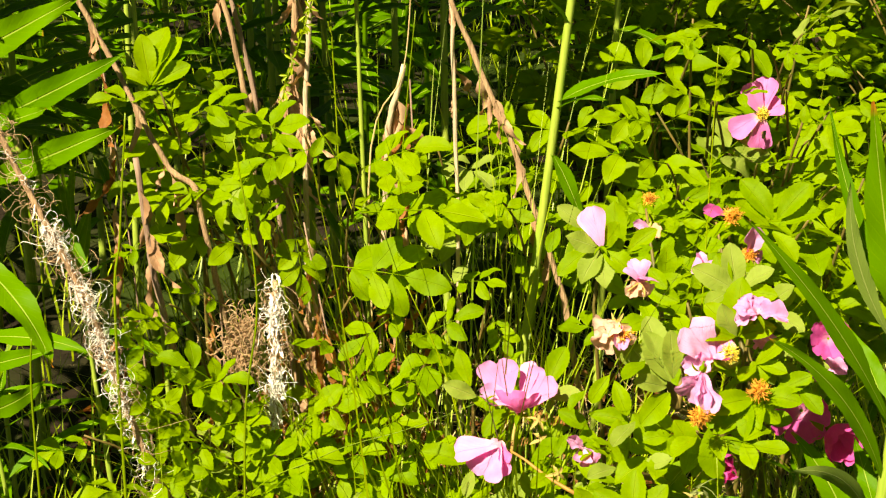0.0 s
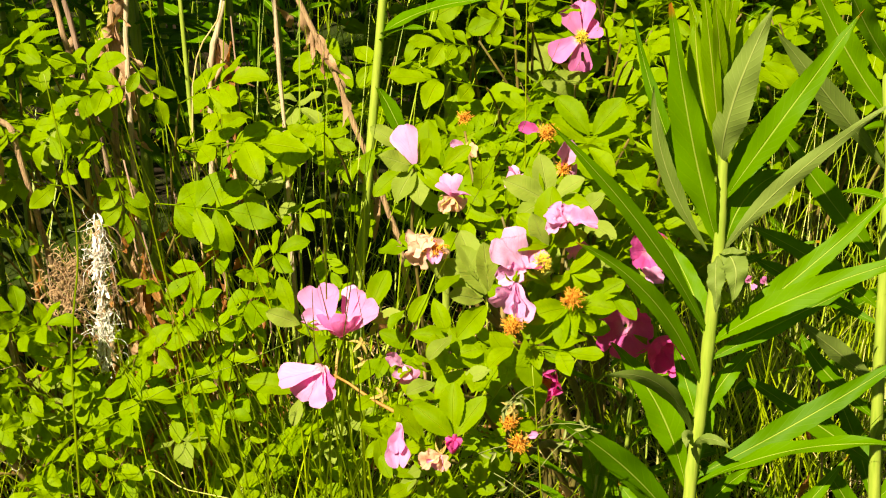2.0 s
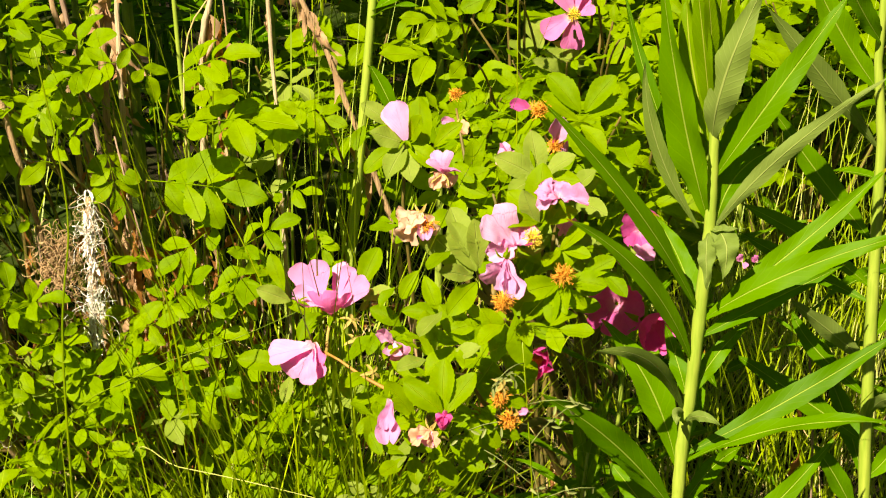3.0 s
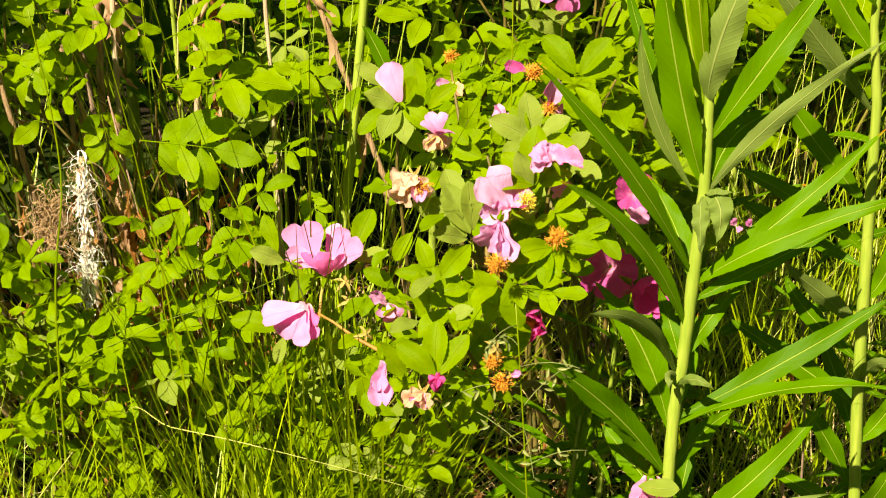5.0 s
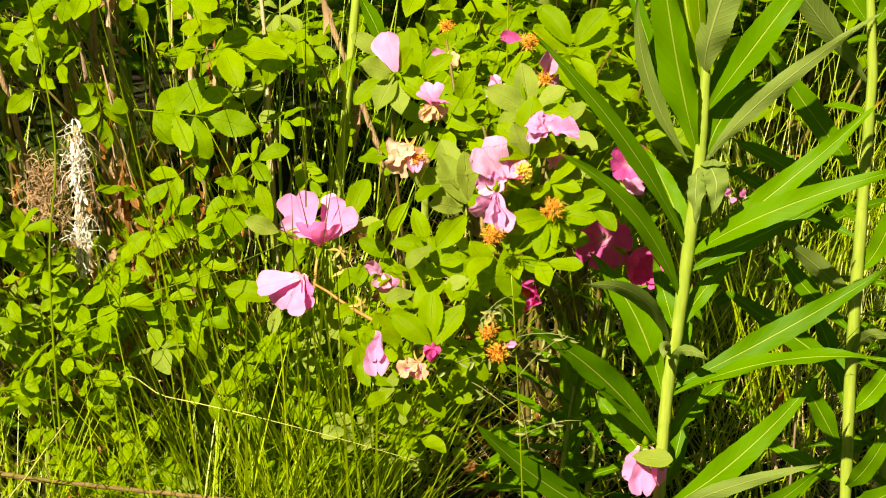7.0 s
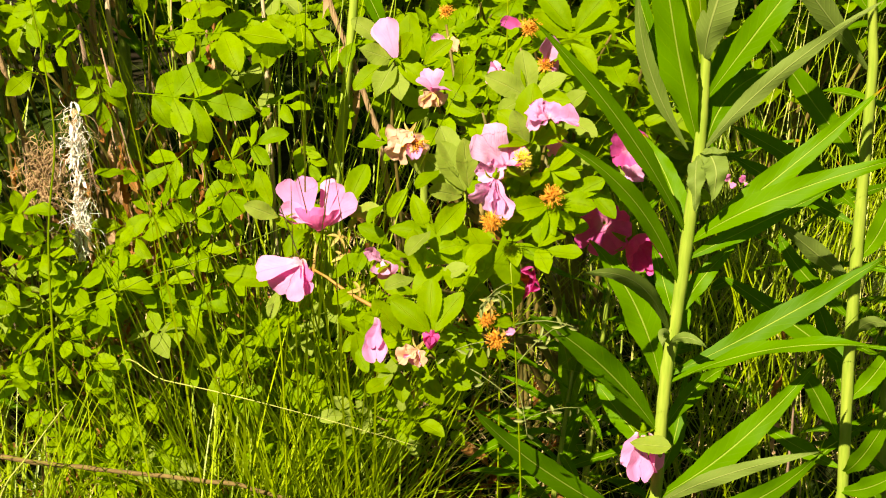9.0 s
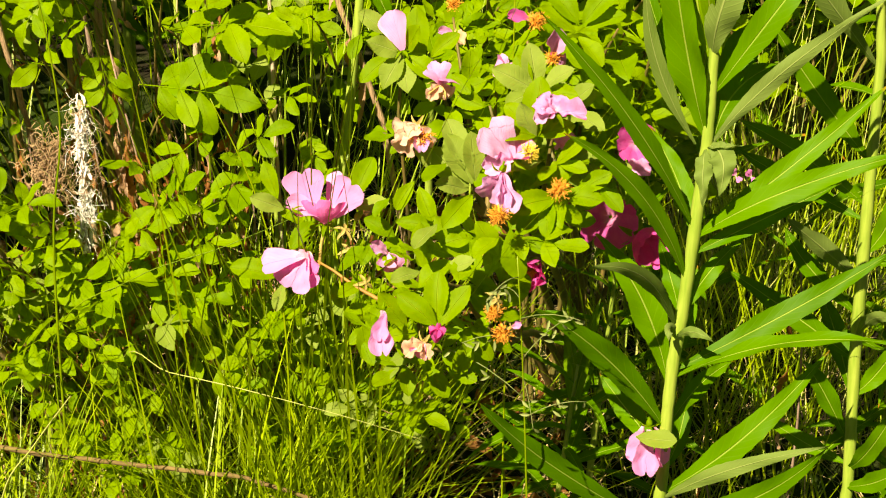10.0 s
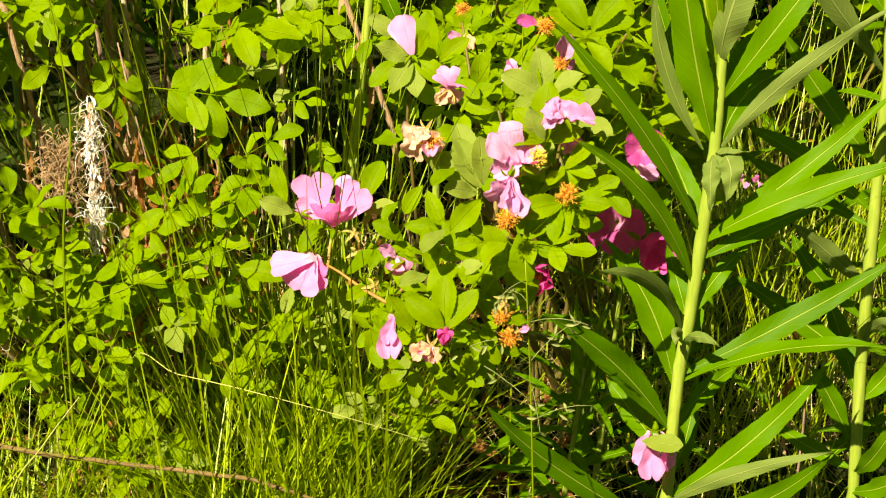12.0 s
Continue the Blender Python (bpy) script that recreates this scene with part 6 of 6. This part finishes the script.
frond(low_left, (-0.161, 0.142, 0.359), (-0.121, 0.12, 0.395), ROSE_LEAF)
frond(low_left, (-0.127, 0.142, 0.341), (-0.158, 0.12, 0.37), ROSE_LEAF)
frond(low_left, (-0.114, 0.142, 0.313), (-0.08, 0.12, 0.35), ROSE_LEAF)
frond(low_left, (-0.354, 0.127, 0.299), (-0.381, 0.105, 0.329), YOUNG_LEAF)
frond(low_left, (-0.34, 0.127, 0.314), (-0.294, 0.105, 0.347), ROSE_LEAF)
frond(low_left, (-0.324, 0.127, 0.285), (-0.279, 0.105, 0.312), YOUNG_LEAF)
frond(low_left, (-0.304, 0.127, 0.252), (-0.258, 0.105, 0.285), ROSE_LEAF)
frond(low_left, (-0.344, 0.127, 0.245), (-0.372, 0.105, 0.271), YOUNG_LEAF)
frond(low_left, (-0.267, 0.127, 0.272), (-0.296, 0.105, 0.298), ROSE_LEAF)
frond(low_left, (-0.248, 0.127, 0.297), (-0.211, 0.105, 0.324), YOUNG_LEAF)
frond(low_left, (-0.279, 0.127, 0.306), (-0.307, 0.105, 0.33), ROSE_LEAF)
frond(low_left, (-0.232, 0.127, 0.254), (-0.195, 0.105, 0.287), ROSE_LEAF)
frond(low_left, (-0.377, 0.127, 0.234), (-0.334, 0.105, 0.263), YOUNG_LEAF)
frond(low_left, (-0.187, 0.127, 0.318), (-0.151, 0.105, 0.35), ROSE_LEAF)
frond(low_left, (-0.291, 0.127, 0.237), (-0.247, 0.105, 0.242), YOUNG_LEAF)
rl = random.Random(77)
rose_bush((-0.16, 0.36, 0.0), [(rl.uniform(-0.32, 0.02), rl.uniform(0.08, 0.24), rl.uniform(0.09, 0.24)) for _ in range(18)],
          "ground-hugging green rose leaves among the grass", leaf_size=0.045, per_cane=1, seed=16, start=0.8, rosette=4, young=0.35, radius=0.0014)
shoot = rose_bush((-0.34, 0.23, 0.0), [(-0.362, 0.2, 0.535), (-0.33, 0.2, 0.5)], "young bright green rose shoot", leaf_size=0.05, per_cane=4, seed=13, start=0.8, rosette=2, young=1.0, pale=0.0)
leaflet(shoot, (-0.363, 0.174, 0.548), (-0.369, 0.158, 0.584), YOUNG_LEAF)
leaflet(shoot, (-0.363, 0.174, 0.548), (-0.358, 0.158, 0.59), YOUNG_LEAF)
leaflet(shoot, (-0.362, 0.174, 0.548), (-0.347, 0.158, 0.586), YOUNG_LEAF)
leaflet(shoot, (-0.365, 0.174, 0.547), (-0.384, 0.158, 0.563), YOUNG_LEAF)
leaflet(shoot, (-0.361, 0.174, 0.548), (-0.335, 0.158, 0.565), YOUNG_LEAF)
leaflet(shoot, (-0.364, 0.174, 0.544), (-0.375, 0.158, 0.539), YOUNG_LEAF)
leaflet(shoot, (-0.362, 0.174, 0.553), (-0.353, 0.158, 0.579), YOUNG_LEAF)
rose_bush((-0.16, 0.42, 0.0), [(-0.05, 0.35, 0.47), (-0.16, 0.33, 0.45), (-0.08, 0.34, 0.4)],
          "leafy wild rose bush behind dead stalks", leaf_size=0.07, per_cane=2, seed=15, start=0.8, rosette=3)
rb = random.Random(17)
for k in range(16):
    x, y = rb.uniform(0.0, 0.75), rb.uniform(0.42, 1.4)
    h = rb.uniform(0.28, 0.5)
    if x > 0.1 and y < 0.75:
        y += 0.5
    if k < 3:
        b_ = rose_bush((x, y, 0.0), [(x + rb.uniform(-0.2, 0.2), y + rb.uniform(-0.15, 0.15), h + rb.uniform(-0.12, 0.1)) for _ in range(10)], "leafy green wild rose bush in the undergrowth", leaf_size=0.085, per_cane=4, seed=30 + k, start=0.45, group="rose undergrowth", rosette=2)
        bushes = [b_] if k == 0 else bushes + [b_]
    else:
        copy_thing(bushes[k % 3], Matrix.Translation((x, y, ground_height(x, y))) @ Matrix.Rotation(rb.uniform(0, 6.28), 4, "Z"))

# ---- grasses in flower ----


def flowering_grass(foot, tip, label, seed=0, branches=14, open_head=True, bow=0.004):
    r = random.Random(seed)
    ob = thing("flowering_grass", foot, label, "grass")
    pts = arc((0, 0, -0.005), Vector(tip) - Vector(foot), (bow, 0, 0), 12)
    s = Soup()
    s.add(*tube(pts, [0.001 - 0.00005 * i for i in range(13)], 5))
    put("stem", s.mesh("stem", GRASS), ob)
    for k in range(branches):
        t = 0.72 + 0.28 * k / branches
        q = t * 12
        i = min(11, int(q))
        p = pts[i].lerp(pts[i + 1], q - i)
        a = k * 2.4
        L = (0.05 * (1.25 - t) / 0.5 if open_head else 0.0035) * r.uniform(0.7, 1.2)
        d = Vector((math.cos(a), math.sin(a) * 0.6, r.uniform(-0.3, 0.4) if open_head else 1.5))
        e = p + d.normalized() * L
        s = Soup()
        s.add(*tube(arc(p, e, (0, 0, 0.004), 4), 0.00035, 3))
        for j in range(5):
            b = p.lerp(e, 0.45 + 0.13 * j)
            s.add(*blade(0.007, 0.002, ovate, 4, 0.6, 0.3, seed=j), m=stand(b, (r.uniform(-1, 1), r.uniform(-0.6, 0.6), r.uniform(-1.2, 0.6)), (0, -1, 0.3)))
        put("spikelet", s.mesh("spikelet", SEED_HEAD if open_head else GRASS), ob)
    return ob


SEED_HEAD = solid_mat("grass_seed", (0.1, 0.14, 0.03), (0.22, 0.24, 0.08), 0.6, 300, spec=0.2)
flowering_grass((0.056, -0.12, 0.0), (0.045, -0.12, 0.40), "thin grass stem with an open seed head", 1, 8)
flowering_grass((-0.34, 0.22, 0.0), (-0.24, 0.22, 0.615), "bent yellow-green grass with a narrow seed head", 2, 26, False, -0.035)


def grass_stem(points, radius, material, label):
    """One long bare stem of grass, bent through its points."""
    base = Vector(points[0])
    pts = [Vector(p) - base for p in points]
    fine = []
    for i in range(len(pts) - 1):
        p0, p1, p2, p3 = pts[max(0, i - 1)], pts[i], pts[i + 1], pts[min(len(pts) - 1, i + 2)]
        for k in range(6):
            t = k / 6
            fine.append(0.5 * (2 * p1 + (p2 - p0) * t + (2 * p0 - 5 * p1 + 4 * p2 - p3) * t * t + (3 * p1 - p0 - 3 * p2 + p3) * t ** 3))
    fine.append(pts[-1])
    v, f, uv = tube(fine, [radius * (1 - 0.6 * i / len(fine)) for i in range(len(fine))], 5)
    ob = put("grass_stem", mesh_of("grass_stem", v, f, material), None, Matrix.Translation(base))
    return tagged(ob, label, "grass stem", "long grass stems")


grass_stem([(-0.3, 0.2, 0.0), (-0.254, 0.13, 0.191), (-0.204, 0.06, 0.22), (-0.148, 0.04, 0.217), (-0.077, 0.03, 0.201), (-0.017, 0.03, 0.18)], 0.0006, PALE_GRASS, "long pale green grass stem leaning over the grass")
grass_stem([(-0.36, 0.06, 0.0), (-0.334, 0.04, 0.124), (-0.306, 0.04, 0.169), (-0.277, 0.05, 0.206)], 0.0009, PALE_GRASS, "pale dry grass blade standing in green grass")
grass_stem([(-0.33, 0.1, 0.0), (-0.3, 0.1, 0.22), (-0.235, 0.1, 0.277), (-0.162, 0.1, 0.305), (-0.1, 0.1, 0.333)], 0.0006, GRASS, "long green grass stem leaning over the grass")
grass_stem([(-0.3, 0.1, 0.0), (-0.291, 0.1, 0.291), (-0.276, 0.1, 0.408), (-0.287, 0.1, 0.53)], 0.0012, GRASS, "upright thin green grass stem")
grass_stem([(-0.39, 0.1, 0.0), (-0.384, 0.1, 0.372), (-0.375, 0.1, 0.454), (-0.364, 0.1, 0.548)], 0.0014, GRASS, "upright thin green grass stem")
grass_stem([(-0.45, 0.08, 0.0), (-0.447, 0.08, 0.305), (-0.442, 0.08, 0.38)], 0.0013, GRASS, "upright thin green grass stem")
grass_stem([(-0.19, 0.2, 0.0), (-0.185, 0.2, 0.3), (-0.18, 0.2, 0.45), (-0.165, 0.2, 0.6)], 0.0009, GRASS, "upright thin green grass stem")
grass_stem([(-0.25, 0.24, 0.0), (-0.235, 0.24, 0.3), (-0.232, 0.24, 0.45), (-0.235, 0.24, 0.6)], 0.001, GRASS, "upright thin green grass stem")
grass_stem([(-0.2, 0.25, 0.0), (-0.21, 0.25, 0.44), (-0.18, 0.25, 0.54), (-0.172, 0.25, 0.62)], 0.001, STRAW, "thin reddish dry grass stem")
grass_stem([(0.045, 0.1, 0.0), (0.048, 0.1, 0.35), (0.05, 0.1, 0.48), (0.052, 0.1, 0.6)], 0.0008, GRASS, "upright thin green grass stem")
grass_stem([(-0.12, 0.05, 0.0), (-0.115, 0.05, 0.25), (-0.13, 0.05, 0.36), (-0.16, 0.05, 0.44)], 0.0009, GRASS, "upright thin green grass stem")

# ---- rust-coloured dead leaves ----
RUST_MESH = [mesh_of("rust_leaf", *b[:2], RUST_LEAF, b[2]) for b in DRY_BLADES]


def dead_shoot(pos, top, count, seed, label, reach=0.034):
    r = random.Random(seed)
    ob = thing("dead_shoot", pos, label, "dead shoot")
    end = Vector(top) - Vector(pos)
    v, f, uv = tube(arc((0, 0, -0.005), end, (0.01, 0, 0), 8), [0.0013 - 0.00008 * i for i in range(9)], 6)
    put("stem", mesh_of("stem", v, f, GREY_STALK), ob)
    for k in range(count):
        t = 0.5 + 0.5 * k / count
        a = r.uniform(0, 6.28)
        put("dry_leaf", (RUST_MESH if k % 3 else DRY_MESH)[k % 3], ob, stand(end * t, (math.cos(a) * 0.4, math.sin(a) * 0.4, -0.9), (math.cos(a), math.sin(a), 0.5), reach * r.uniform(0.7, 1.2)))
    return ob


dead_shoot((-0.255, 0.2, 0.0), (-0.252, 0.185, 0.375), 16, 3, "dead shoot with rust-brown hanging leaves")
dead_shoot((-0.35, 0.24, 0.0), (-0.33, 0.2, 0.45), 8, 4, "dead shoot with brown and orange leaves")
dead_shoot((-0.42, 0.3, 0.0), (-0.43, 0.28, 0.55), 12, 6, "dead shoot with curled beige leaves", 0.042)
dead_shoot((0.27, 0.12, 0.0), (0.265, 0.1, 0.30), 3, 7, "dead shoot with a rust-red leaf", 0.04)
dead_shoot((0.2, 0.05, 0.0), (0.19, 0.02, 0.16), 5, 8, "dead shoot with orange leaves", 0.05)
dead_shoot((-0.3, 0.26, 0.0), (-0.29, 0.24, 0.43), 16, 10, "dead shoot with rust-brown hanging leaves")
dead_shoot((-0.2, 0.24, 0.0), (-0.215, 0.22, 0.36), 16, 11, "dead shoot with rust-brown hanging leaves")
dead_shoot((-0.24, 0.28, 0.0), (-0.23, 0.25, 0.4), 16, 12, "dead shoot with brown curled leaves")
dead_shoot((-0.2, 0.33, 0.0), (-0.18, 0.3, 0.52), 12, 9, "dead shoot with curled beige leaves", 0.042)
dead_shoot((-0.228, 0.24, 0.0), (-0.238, 0.150, 0.391), 16, 40, "dead shoot with rust-brown hanging leaves", 0.034)
dead_shoot((-0.237, 0.24, 0.0), (-0.247, 0.150, 0.449), 16, 41, "dead shoot with brown and beige leaves", 0.034)
dead_shoot((-0.214, 0.24, 0.0), (-0.224, 0.150, 0.345), 16, 43, "dead shoot with rust-brown hanging leaves", 0.034)
dead_shoot((-0.26, 0.25, 0.0), (-0.252, 0.2, 0.337), 14, 50, "dead shoot with rust-brown hanging leaves", 0.034)
dead_shoot((-0.2, 0.26, 0.0), (-0.192, 0.21, 0.412), 14, 51, "dead shoot with rust-brown hanging leaves", 0.034)
dead_shoot((-0.169, 0.27, 0.0), (-0.161, 0.22, 0.371), 14, 52, "dead shoot with rust-brown hanging leaves", 0.034)
dead_shoot((-0.283, 0.25, 0.0), (-0.275, 0.2, 0.351), 14, 53, "dead shoot with rust-brown hanging leaves", 0.034)
